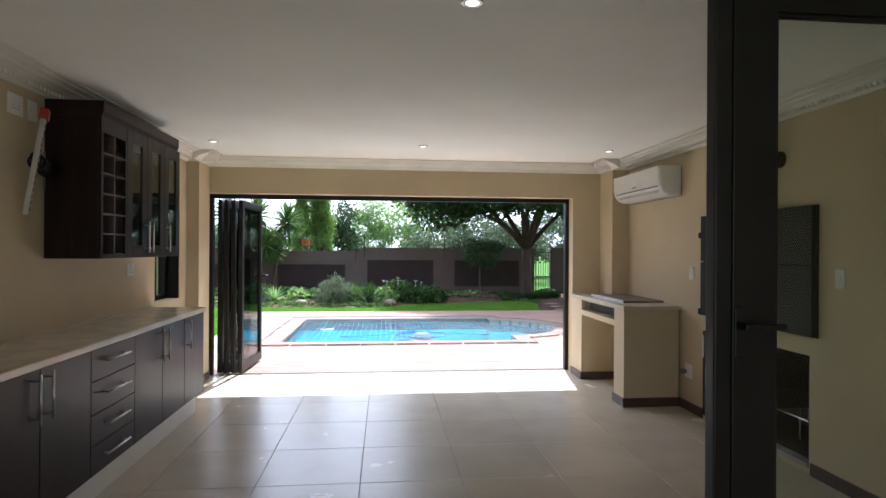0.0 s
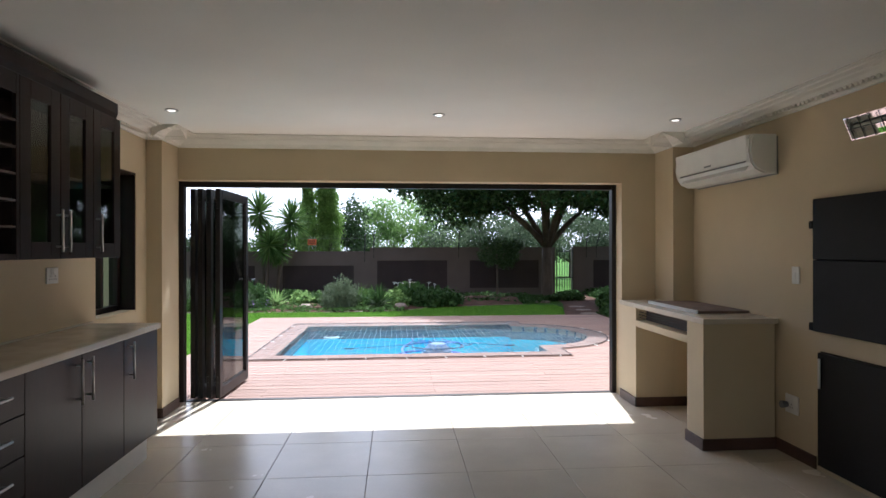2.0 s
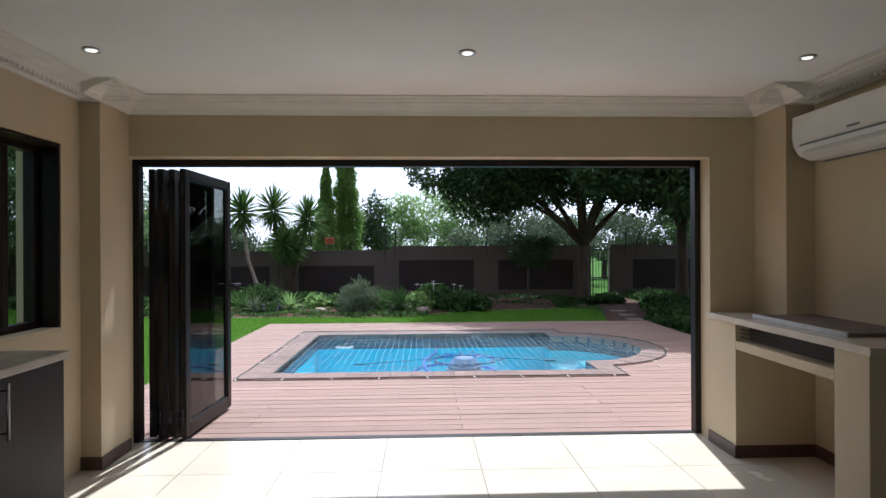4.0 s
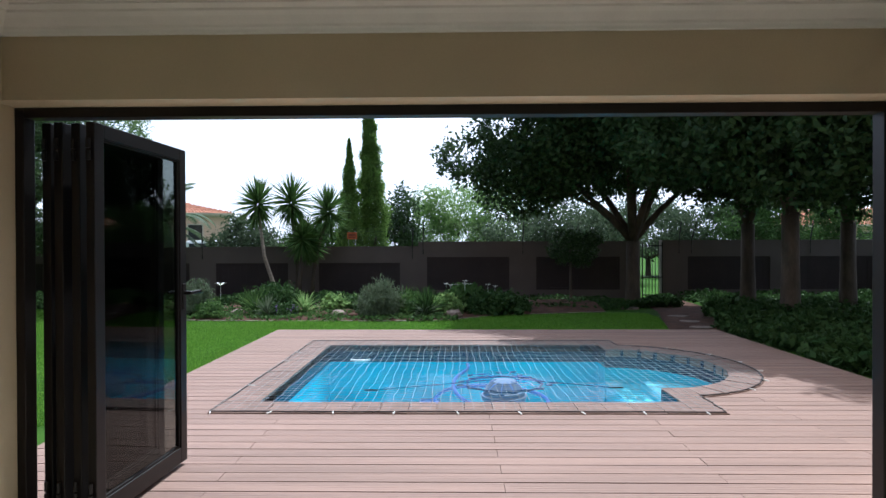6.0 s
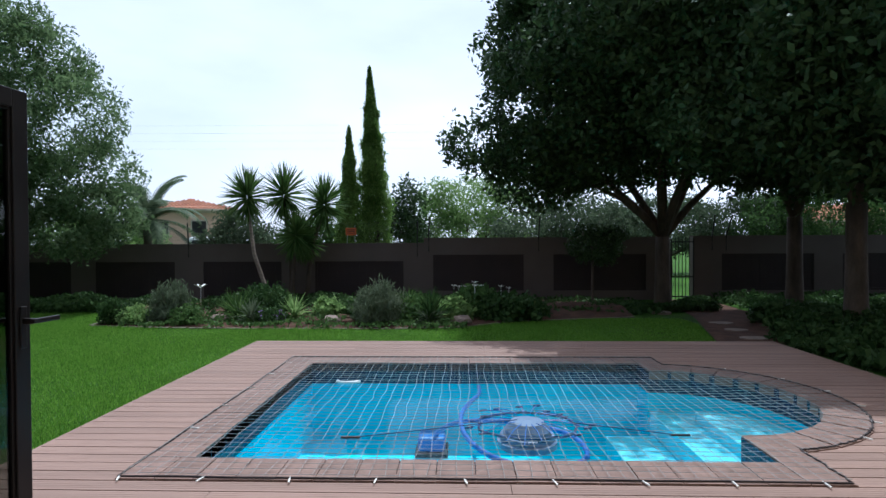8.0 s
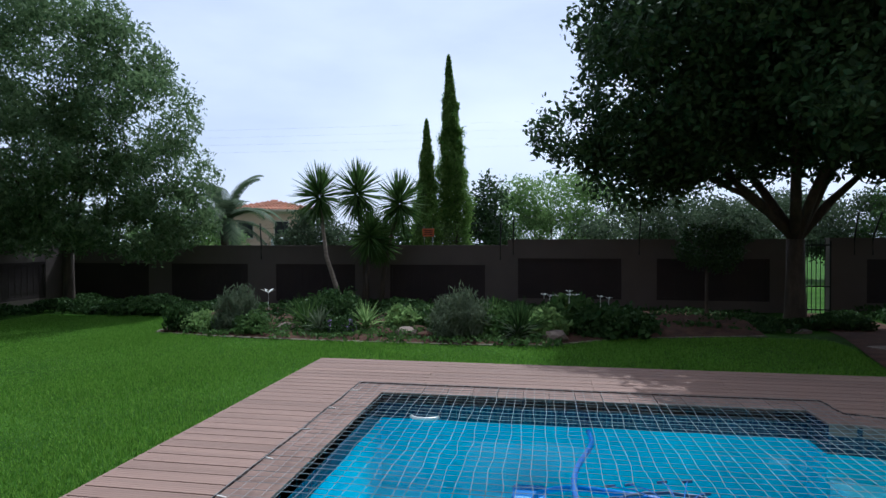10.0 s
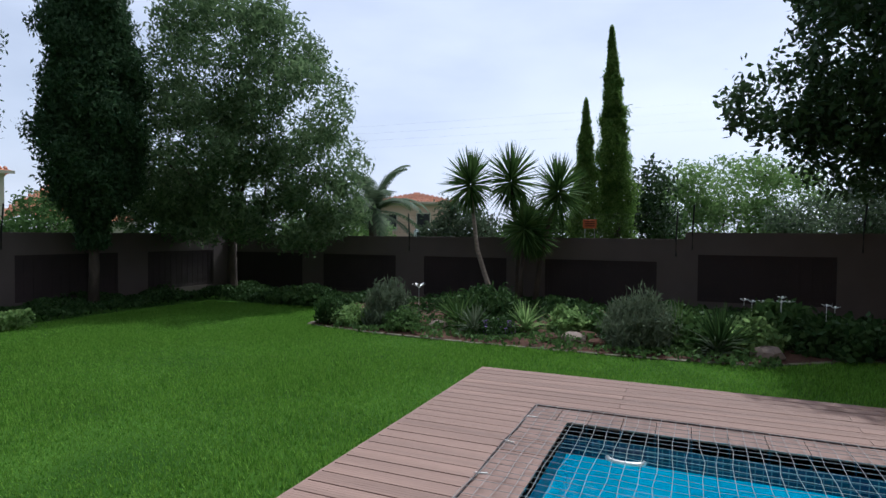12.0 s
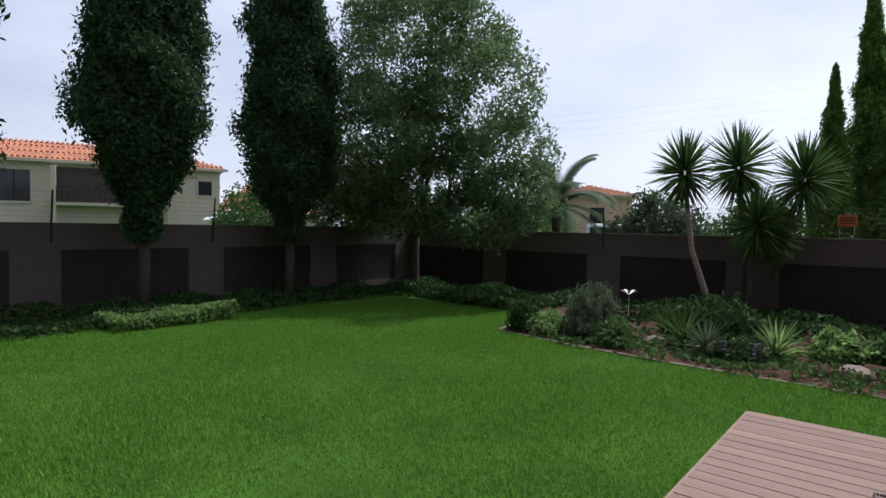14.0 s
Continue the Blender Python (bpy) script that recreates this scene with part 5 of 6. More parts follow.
def columnar(name, base, h, r, z_start, mat_, label, n, size, taper=0.55, tip=0.25, seed_lean=0.0, trunk_r=0.10, clump=0.085, foot=0.12, sharp=1.5, wavy=0.0):
    th = thing(name, base, label, "conifer")
    x, y, z = base
    bm = bmesh.new()
    tube(bm, [(x, y, z - 0.15), (x + 0.03, y, z + z_start * 0.6), (x, y, z + h * 0.6), (x + seed_lean, y, z + h * 0.95)], [trunk_r * 1.3, trunk_r, trunk_r * 0.6, 0.02], 9)
    part("trunk", bm, BARK, th, smooth=True)
    k = int(n / 20)
    tt = rng.uniform(0, 1, k) ** 0.9
    prof = np.minimum(np.clip(tt / foot, 0.25, 1) , (1 - np.clip((tt - taper) / (1 - taper), 0, 1) ** sharp) * (1 - tip) + tip * (1 - tt))
    ang = rng.uniform(0, 2 * math.pi, k)
    rr = r * prof * (0.72 + 0.22 * np.sin(ang * 3 + tt * 23) * 0.6 + rng.uniform(-0.22, 0.22, k))
    rr = rr * (1 + wavy * np.sin(tt * 41 + ang * 2) + 0.7 * wavy * np.sin(tt * 67 - ang * 3))
    cc = np.stack([x + rr * np.cos(ang) + seed_lean * tt, y + rr * np.sin(ang), z + z_start + tt * (h - z_start)], 1)
    idx = rng.integers(0, k, n)
    pts = cc[idx] + rng.normal(size=(n, 3)) * np.array([clump, clump, clump * 1.6]) * (0.25 + 0.75 * prof[idx])[:, None]
    v, f = leaf_quads(pts, size, 0.35, 0.9)
    raw("crown", v, f, mat_, th)
    return th


columnar("conifer", gz(-12.0, 12.02), 8.9, 1.06, 1.35, L_CONIFER, "tall dark columnar conifer at the lawn edge", 170000, 0.10, taper=0.6, foot=0.26, wavy=0.1)
columnar("conifer", gz(-12.0, 14.96), 8.6, 1.0, 1.3, L_CONIFER, "tall dark conifer beside the garden wall", 160000, 0.10, taper=0.5, foot=0.2, wavy=0.12)
columnar("conifer", gz(-12.0, 8.85), 8.8, 1.2, 1.4, L_CONIFER, "tall dark columnar conifer along the wall", 60000, 0.14, taper=0.6)
x0, y0 = -11.1, 17.9
tree("pepper_tree", gz(x0, y0), 1.35, 0.12,
     spread((x0, y0), [(x0 - 1.6, y0 - 0.4, 3.2), (x0 + 1.4, y0 - 0.3, 3.4), (x0 - 0.4, y0 + 0.6, 4.6), (x0 + 0.5, y0 - 1.0, 4.4), (x0 + 2.0, y0 + 0.2, 2.5), (x0 - 1.0, y0 - 1.2, 3.0)], 1.05, 0.15),
     spread((x0, y0), [(x0 - 1.5, y0 - 0.3, 3.6, 1.5, 1.5, 1.4), (x0 + 0.2, y0 - 0.4, 5.0, 1.7, 1.6, 1.4), (x0 + 1.8, y0 - 0.2, 4.0, 1.35, 1.4, 1.2), (x0 + 2.3, y0, 2.7, 1.05, 1.2, 1.0), (x0 - 0.2, y0 - 1.2, 2.9, 1.7, 1.1, 1.1), (x0 - 0.7, y0, 6.1, 1.3, 1.2, 1.0), (x0 - 2.2, y0 - 0.2, 2.4, 1.1, 1.0, 0.9), (x0 + 0.9, y0 - 0.6, 2.1, 1.2, 0.9, 0.7), (x0 - 1.0, y0 - 0.6, 1.9, 1.2, 0.9, 0.7), (x0 + 2.6, y0 - 0.1, 1.9, 0.8, 0.9, 0.6), (x0 + 1.3, y0, 5.4, 0.9, 0.9, 0.8), (x0 - 1.7, y0 - 0.3, 1.55, 1.3, 0.9, 0.55), (x0 + 0.2, y0 - 0.7, 1.5, 1.4, 0.9, 0.5), (x0 + 1.9, y0 - 0.3, 1.45, 1.2, 0.9, 0.5)], 1.05, 0.15),
     L_PEPPER, "large round grey-green tree in the garden corner", per_m2=190, size=0.125, clump=0.13, aspect=0.34, up=-0.5, bumpy=6)

# ---- behind the wall ----
SHIFT = Vector((0.2, 0.36, 0.2))
columnar("cypress", (-3.2, 21.5, -0.4), 5.0, 0.46, 0.3, L_CYPRESS, "slim green pencil cypress behind the wall", 34000, 0.085, taper=0.35, tip=0.3, clump=0.05, sharp=1.2, wavy=0.16)
columnar("cypress", (-2.5, 22.2, -0.4), 6.95, 0.53, 0.3, L_CYPRESS, "tall green pencil cypress behind the wall", 60000, 0.085, taper=0.38, tip=0.3, sharp=1.2, seed_lean=-0.2, clump=0.06, wavy=0.2)


def bush_tree(x, y, blobs, leafmat, label, per_m2=170, size=0.15, clump=0.3, name="tree", z=-0.4):
    b = [(x + a, y + c, d, e, f, g) for a, c, d, e, f, g in blobs]
    tips = [(q[0], q[1], q[2]) for q in b[:5]]
    return tree(name, (x, y, z), max(0.8, min(q[2] for q in b) * 0.6), 0.14, tips, b, leafmat, label, per_m2, size, clump)


bush_tree(-1.85, 25.0, [(0, 0, 2.2, 0.6, 0.7, 1.0), (-0.2, 0, 1.4, 0.75, 0.8, 0.9), (0.2, 0.3, 1.0, 0.7, 0.8, 0.8)], L_DARK, "dark rounded tree behind the wall")
bush_tree(0.5, 30.0, [(0, 0, 2.9, 1.7, 1.5, 1.2), (-1.3, 0, 2.1, 1.2, 1.3, 1.1), (1.7, 0, 2.2, 1.6, 1.4, 1.3), (0, 0, 1.4, 2.2, 1.6, 1.0)], L_LIGHT, "light green airy tree behind the wall", per_m2=110, clump=0.22)
bush_tree(4.6, 26.0, [(0, 0, 1.9, 1.8, 1.4, 1.0), (-1.6, 0, 1.5, 1.4, 1.2, 0.9), (1.6, 0, 1.4, 1.4, 1.2, 0.9)], L_OLIVE, "grey-green shrubby tree behind the wall")
bush_tree(9.5, 31.0, [(0, 0, 2.0, 2.6, 1.6, 1.3), (-2.6, 0, 1.6, 1.8, 1.4, 1.1), (2.8, 0, 1.7, 2.2, 1.5, 1.2)], L_OLIVE, "grey-green roadside trees beyond the gate")
bush_tree(16.0, 30.0, [(0, 0, 2.4, 2.6, 1.8, 1.5), (-2.4, 0, 1.7, 1.9, 1.4, 1.2), (2.8, 0, 2.0, 2.2, 1.5, 1.4)], L_MID, "green roadside trees beyond the wall")
bush_tree(-7.0, 23.0, [(0, 0, 1.45, 0.8, 0.9, 0.75), (-0.5, 0, 1.1, 0.7, 0.8, 0.6), (0.7, 0, 1.2, 0.8, 0.8, 0.6)], L_OLIVE, "silvery olive bush behind the wall", per_m2=220, size=0.13, clump=0.18)
bush_tree(-4.6, 22.3, [(0, 0, 1.3, 0.9, 0.7, 0.6), (0.7, 0, 1.2, 0.6, 0.6, 0.5)], L_MID, "green shrub behind the wall", per_m2=180, size=0.14, clump=0.2)
bush_tree(-12.4, 24.5, [(0, 0, 1.4, 1.3, 1.2, 0.7), (-1.4, 0, 1.3, 1.0, 1.0, 0.7), (1.2, 0, 1.3, 0.9, 0.9, 0.6)], L_LIGHT, "yellow-green shrub behind the wall", per_m2=130, size=0.15, clump=0.22)
bush_tree(-15.2, 20.6, [(0, 0, 1.35, 1.3, 1.0, 0.7), (-1.2, 0.4, 1.2, 1.0, 0.9, 0.6), (1.3, 0.6, 1.25, 1.0, 0.9, 0.6)], L_MID, "leafy green shrub behind the corner of the wall", per_m2=170, size=0.13, clump=0.2)
bush_tree(-19.5, 19.0, [(0, 0, 1.4, 1.4, 1.2, 0.8), (-1.8, 0.5, 1.2, 1.0, 1.0, 0.6)], L_MID, "green shrub in the neighbouring garden", per_m2=120, size=0.16, clump=0.24)


def palm(base, h, fronds, length, label, mat_=L_OLIVE, name="palm_tree", trunk_r=0.13):
    th = thing(name, base, label, "palm")
    x, y, z = base
    part("trunk", tb([(x, y, z - 0.1), (x + 0.05, y, z + h * 0.5), (x, y, z + h)], [trunk_r * 1.3, trunk_r, trunk_r * 1.1], 10), BARK, th, smooth=True)
    vs, fs = [], []
    for i in range(fronds):
        a = 2 * math.pi * i * 0.382 + random.uniform(-0.2, 0.2)
        el = radians(74 - 82 * (i / fronds) + random.uniform(-9, 9))
        L = length * random.uniform(0.8, 1.1)
        p = Vector((x, y, z + h))
        d = Vector((math.cos(a) * math.cos(el), math.sin(a) * math.cos(el), math.sin(el)))
        side = Vector((-math.sin(a), math.cos(a), 0))
        n = 34
        for s in range(n):
            t = s / n
            p = p + d * (L / n)
            d = (d + Vector((0, 0, -0.06 * (0.4 + t)))).normalized()
            ll = 0.42 * math.sin(math.pi * min(1, 0.15 + t * 0.85)) * L / 1.6 + 0.05
            for sg_ in (-1, 1):
                q = p + side * sg_ * ll * 0.75 + d * ll * 0.65 + Vector((0, 0, -0.05 - 0.1 * ll))
                b = len(vs)
                w = d * 0.034
                vs += [p - w, p + w, q, q - w * 0.3]
                fs.append((b, b + 1, b + 2, b + 3))
            b = len(vs)
            wv = side * 0.014 * (1 - t)
            vs += [p - d * (L / n) - wv, p - d * (L / n) + wv, p + wv, p - wv]
            fs.append((b, b + 1, b + 2, b + 3))
    raw("fronds", [tuple(v) for v in vs], fs, mat_, th)
    return th


palm((-9.85, 22.5, -0.4), 2.35, 22, 2.1, "feathery grey-green palm behind the wall", L_OLIVE)
palm((-14.6, 17.5, -0.3), 1.0, 14, 1.2, "small palm behind the side wall", L_MID)

# ---- yucca clump ----


def rosette(vs, fs, c, n, length, width, up0, up1, droop=0.25, tilt=(0, 0)):
    """Stiff sword leaves around a head."""
    c = Vector(c)
    for i in range(n):
        a = i * 2.39996 + random.uniform(-0.2, 0.2)
        t = i / n
        el = radians(up0 + (up1 - up0) * t + random.uniform(-7, 7))
        L = length * random.uniform(0.82, 1.08)
        d = Vector((math.cos(a) * math.cos(el) + tilt[0], math.sin(a) * math.cos(el) + tilt[1], math.sin(el))).normalized()
        s = Matrix.Rotation(radians(random.uniform(-75, 75)), 3, d) @ Vector((-math.sin(a), math.cos(a), 0))
        base_ = c + Vector((0, 0, 0.25 * (0.5 - t) * length)) + d * 0.03
        mid = base_ + d * L * 0.5
        d2 = (d + Vector((0, 0, -droop * (0.3 + 0.7 * math.cos(el) ** 2)))).normalized()
        tip = mid + d2 * L * 0.5
        b = len(vs)
        vs += [base_ - s * width * 0.35, base_ + s * width * 0.35, mid + s * width * 0.5, mid - s * width * 0.5, tip + s * 0.002, tip - s * 0.002]
        fs += [(b, b + 1, b + 2, b + 3), (b + 3, b + 2, b + 4, b + 5)]


SHIFT = Vector((0.2, 0.36, 0))
YX, YY = -4.5, 18.5
yz = ground_z(YX, YY)
yu = thing("yucca", (YX, YY, yz), "multi-headed yucca with a pale leaning trunk", "yucca")
heads = [((-5.13, 18.55, 2.55), 0.72), ((-4.3, 18.8, 2.62), 0.76), ((-3.3, 18.8, 2.38), 0.72), ((-3.92, 18.5, 1.62), 0.66), ((-3.75, 18.85, 1.45), 0.5)]
stems = [[(YX, YY, yz - 0.1), (YX - 0.18, YY, 0.35), (YX - 0.45, YY, 1.15), (-5.13, 18.55, 2.45)], [(YX + 0.35, YY + 0.35, yz - 0.2), (YX + 0.33, YY + 0.4, 0.9), (YX + 0.27, YY + 0.35, 1.8), (-4.3, 18.8, 2.5)],
         [(YX + 0.7, YY + 0.35, yz - 0.2), (YX + 0.8, YY + 0.4, 0.8), (YX + 1.0, YY + 0.35, 1.7), (-3.3, 18.8, 2.3)], [(YX + 0.5, YY, yz - 0.1), (YX + 0.53, YY - 0.05, 0.7), (-3.92, 18.5, 1.5)]]
for s in stems:
    part("trunk", tb(s, [0.075, 0.055, 0.045, 0.04][:len(s)], 9), PALEBARK if s is stems[0] else BARK, yu, smooth=True)
for c, L in heads:
    vs, fs = [], []
    rosette(vs, fs, c, 210, L * 0.95, 0.038, 86, -50, 0.12)
    hd = raw("leaf_head", [tuple(v) for v in vs], fs, L_YUCCA, yu)
    vs, fs = [], []
    rosette(vs, fs, (c[0], c[1], c[2] - 0.15), 70, L * 0.8, 0.034, -25, -75, 0.3)
    raw("dry_skirt", [tuple(v) for v in vs], fs, L_YUCCA, hd, "drooping older leaves")

# ---- planting bed along the wall ----
bed_edge = [(-7.0, 16.1), (-6.72, 15.0), (-5.4, 14.75), (-3.75, 14.6), (-2.2, 14.58), (-1.1, 14.6), (0.02, 14.72), (1.1, 15.5), (3.5, 16.1)]
bm = bmesh.new()
lo = [bm.verts.new((x, y, ground_z(x, y) + 0.012)) for x, y in bed_edge]
hi = [bm.verts.new((x, 19.45, ground_z(x, 19.45) + 0.05)) for x, y in bed_edge]
mi = [bm.verts.new((x, 17.0, ground_z(x, 17.0) + 0.14)) for x, y in bed_edge]
for i in range(len(bed_edge) - 1):
    bm.faces.new((lo[i], lo[i + 1], mi[i + 1], mi[i]))
    bm.faces.new((mi[i], mi[i + 1], hi[i + 1], hi[i]))
structure("planting_bed", bm, SOIL, "red-brown soil of the planting bed")
edg = thing("bed_edging", (-3, 14.5, -0.1), "pale stone edging along the planting bed", "edging", kind="structure")
for (ax, ay), (bx_, by) in zip(bed_edge, bed_edge[1:]):
    n = int(math.hypot(bx_ - ax, by - ay) / 0.3)
    ang = math.degrees(math.atan2(by - ay, bx_ - ax))
    for i in range(n):
        px, py = ax + (bx_ - ax) * (i + 0.5) / n, ay + (by - ay) * (i + 0.5) / n
        part("edging_stone", bx(-0.14, 0.14, -0.04, 0.04, -0.05, 0.02, 0.008, m=pose(px, py, ground_z(px, py), random.uniform(-3, 3), 0, ang + random.uniform(-4, 4))), EDGESTONE, edg)
rocks = thing("rock_group", (-5.4, 15.5, -0.1), "reddish rocks lying in the planting bed", "rocks")
for rx, ry, rs in ((-4.75, 15.2, 0.13), (-4.5, 15.4, 0.18), (-4.9, 15.55, 0.15), (-2.6, 15.1, 0.14), (-2.3, 15.2, 0.17), (-1.95, 15.0, 0.12), (-2.15, 15.45, 0.15), (0.1, 15.15, 0.2)):
    bm = bmesh.new()
    bmesh.ops.create_icosphere(bm, subdivisions=2, radius=rs)
    for v in bm.verts:
        v.co *= 1 + 0.35 * noise.noise(v.co * 6 + Vector((rx, ry, 0)))
        v.co.z *= 0.6
        v.co += Vector((rx, ry, ground_z(rx, ry) + 0.06))
    part("rock", bm, SOIL if rs < 0.16 else PATHSTONE, rocks)


def shrub(x, y, r, h, leafmat, label, n=2600, size=0.06, aspect=0.4, up=0.8, name="shrub", category="shrub", lift=0.04):
    th = thing(name, gz(x, y, lift), label, category)
    z = ground_z(x, y) + lift
    bm = bmesh.new()
    for i in range(7):
        a = i * 0.9
        tube(bm, [(x, y, z - 0.1), (x + r * 0.3 * math.cos(a), y + r * 0.3 * math.sin(a), z + h * 0.4), (x + r * 0.6 * math.cos(a), y + r * 0.6 * math.sin(a), z + h * 0.8)], [0.012, 0.008, 0.003], 5)
    part("stems", bm, BARK, th)
    k = n // 14
    d = rng.normal(size=(k, 3))
    d[:, 2] = np.abs(d[:, 2])
    d /= np.linalg.norm(d, axis=1, keepdims=True)
    cc = d * rng.uniform(0.45, 1.08, (k, 1)) * np.array([r, r, h]) + np.array([x, y, z + 0.03])
    pts = cc[rng.integers(0, k, n)] + rng.normal(size=(n, 3)) * 0.05 * (0.5 + r)
    pts[:, 2] = np.maximum(pts[:, 2], z + 0.01)
    v, f = leaf_quads(pts, size, aspect, up)
    raw("foliage", v, f, leafmat, th)
    return th


def grassy(x, y, n, length, width, leafmat, label, up0=80, up1=15, name="strap_leaf_plant", category="plant", droop=0.5, lift=0.06):
    th = thing(name, gz(x, y, lift), label, category)
    vs, fs = [], []
    rosette(vs, fs, (x, y, ground_z(x, y) + lift + 0.03), n, length, width, up0, up1, droop)
    raw("leaves", [tuple(v) for v in vs], fs, leafmat, th)
    return th


shrub(-1.4, 15.25, 0.5, 0.66, L_LAV, "rounded grey-green lavender bush in the bed", 7500, 0.11, 0.16, 1.6, "lavender_bush")
shrub(-5.4, 15.4, 0.40, 0.66, L_LAV, "upright grey-green lavender bush in the bed", 5000, 0.12, 0.16, 2.0, "lavender_bush")
shrub(-6.43, 15.25, 0.26, 0.42, L_COVER, "small dark green shrub at the bed end", 2200, 0.09, 0.25, 1.5)
shrub(-6.0, 15.3, 0.36, 0.26, L_LIGHT, "low light green ground plant in the bed", 2200, 0.07)
shrub(-4.95, 15.15, 0.34, 0.28, L_MID, "low leafy ground plant beside the lavender", 1800, 0.07)
shrub(-4.0, 16.5, 0.7, 0.5, L_COVER, "dark green shrub round the yucca foot", 4200, 0.11, 0.35, 1.2)
shrub(-0.75, 15.4, 0.42, 0.34, L_MID, "leafy green ground plant in the bed", 3000, 0.09, 0.7, 0.6)
shrub(-0.12, 15.55, 0.40, 0.34, L_LIGHT, "bright leafy green ground plant in the bed", 2400, 0.09, 0.7, 0.6)
shrub(0.95, 16.1, 0.8, 0.34, L_COVER, "broad dark green ground plant in the bed", 5200, 0.10, 0.7, 0.5)
shrub(0.35, 16.35, 0.55, 0.48, L_MID, "leafy green lily clump in the bed", 2600, 0.16, 0.5, 1.0)
shrub(-2.5, 15.75, 0.3, 0.34, L_LIGHT, "light green leafy plant in the bed", 1500, 0.08, 0.6, 0.6)
shrub(-2.05, 15.85, 0.28, 0.32, L_MID, "small leafy plant in the bed", 1300, 0.08, 0.6, 0.6)
shrub(-3.4, 15.2, 0.3, 0.24, L_COVER, "purple-flowered ground plant in the bed", 1500, 0.06)
grassy(-4.15, 15.5, 70, 0.48, 0.03, L_YUCCA, "small arching palm-like plant in the bed", 75, 5)
grassy(-3.8, 15.2, 80, 0.38, 0.022, L_LAV, "spiky grey-green strap-leaf plant in the bed", 80, 0)
grassy(-3.1, 15.55, 80, 0.42, 0.03, L_LIGHT, "bright yellow-green cycad-like plant in the bed", 78, 10)
grassy(-0.95, 16.2, 60, 0.5, 0.026, L_YUCCA, "dark spiky strap-leaf plant in the bed", 80, 20)
grassy(-0.45, 15.05, 110, 0.54, 0.028, L_COVER, "dark tufted strap-leaf plant in the bed", 84, 30)
grassy(-0.5, 14.95, 60, 0.36, 0.02, L_LAV, "pale spiky tuft at the bed edge", 40, -5)
grassy(-4.6, 16.3, 50, 0.45, 0.026, L_YUCCA, "green strap-leaf plant in the bed", 80, 20)


def blooms(name, label, pts, material, r):
    th = thing(name, pts[0], label, "flowers")
    for p in pts:
        bm = bmesh.new()
        for k in range(5):
            a = k * 1.257
            vs = [bm.verts.new(Vector(p) + Vector(q)) for q in ((0, 0, 0), (r * 0.6 * math.cos(a - 0.35), r * 0.6 * math.sin(a - 0.35), r * 0.4), (r * math.cos(a), r * math.sin(a), r * 0.5), (r * 0.6 * math.cos(a + 0.35), r * 0.6 * math.sin(a + 0.35), r * 0.4))]
            bm.faces.new(vs)
        tube(bm, [Vector(p) - Vector((0, 0, 0.3)), Vector(p)], 0.004, 4)
        part("bloom", bm, material, th)


blooms("lily_flowers", "white lily flowers above green leaves", [(0.4 + random.uniform(-0.5, 0.7), 16.3 + random.uniform(-0.3, 0.3), 0.5 + random.uniform(-0.05, 0.14)) for _ in range(8)], LILYWHITE, 0.075)
blooms("lily_flowers", "single white arum flower on a bent stem", [(-5.02, 15.8, 0.55)], LILYWHITE, 0.14)
blooms("purple_flowers", "small purple flowers in the bed", [(-3.4 + random.uniform(-0.25, 0.25), 15.15 + random.uniform(-0.2, 0.2), 0.13 + random.uniform(-0.05, 0.06)) for _ in range(22)], PURPLE, 0.035)


def cover(name, label, area, n, size, leafmat, h, bumpy=0.12):
    """A low mat of leaves over an area given by a function of (u, v)."""
    u, v = rng.uniform(0, 1, n), rng.uniform(0, 1, n)
    P = np.array([area(a, b) for a, b in zip(u, v)])
    z = np.array([ground_z(a, b) for a, b in P])
    hh = h * (0.55 + 0.45 * np.sin(P[:, 0] * 3.1 + 1.3 * np.sin(P[:, 1] * 2.3)) * np.cos(P[:, 1] * 2.7)) + 0.05
    pts = np.stack([P[:, 0], P[:, 1], z + hh * rng.uniform(0, 1, n) ** 0.5], 1)
    vv, ff = leaf_quads(pts, size, 0.6, 0.6)
    ob = raw(name, vv, ff, leafmat)
    return tagged(ob, label, "ground cover", "", "stuff")


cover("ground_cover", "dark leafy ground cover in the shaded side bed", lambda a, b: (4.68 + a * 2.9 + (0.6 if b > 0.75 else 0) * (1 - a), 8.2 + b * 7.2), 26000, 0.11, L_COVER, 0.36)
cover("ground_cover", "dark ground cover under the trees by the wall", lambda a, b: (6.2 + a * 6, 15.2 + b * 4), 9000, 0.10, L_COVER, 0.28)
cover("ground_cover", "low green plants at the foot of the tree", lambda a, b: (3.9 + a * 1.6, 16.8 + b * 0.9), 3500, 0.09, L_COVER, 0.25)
cover("ground_cover", "low plants at the foot of the garden wall", lambda a, b: (-6.4 + a * 6.6, 16.6 + b * 2.6), 6000, 0.12, L_COVER, 0.26)
cover("ground_cover", "sparse low plants at the front of the bed", lambda a, b: (-6.1 + a * 6.3, 14.75 + 0.1 * math.sin(a * 40) + b * 0.75 - a * 0.35), 2600, 0.07, L_MID, 0.12)
cover("ground_cover", "dark low plants in the middle of the bed", lambda a, b: (-6.2 + a * 6.6, 15.4 + b * 1.4), 1200, 0.09, L_COVER, 0.18)
# bare soil in tree shade here: dark leaves stand in for that shade
cover("ground_cover", "dark low leaves standing in for tree shade on bare soil by the wall", lambda a, b: (0.3 + a * 3.9, 16.4 + b * 2.7), 3500, 0.10, L_COVER, 0.13)
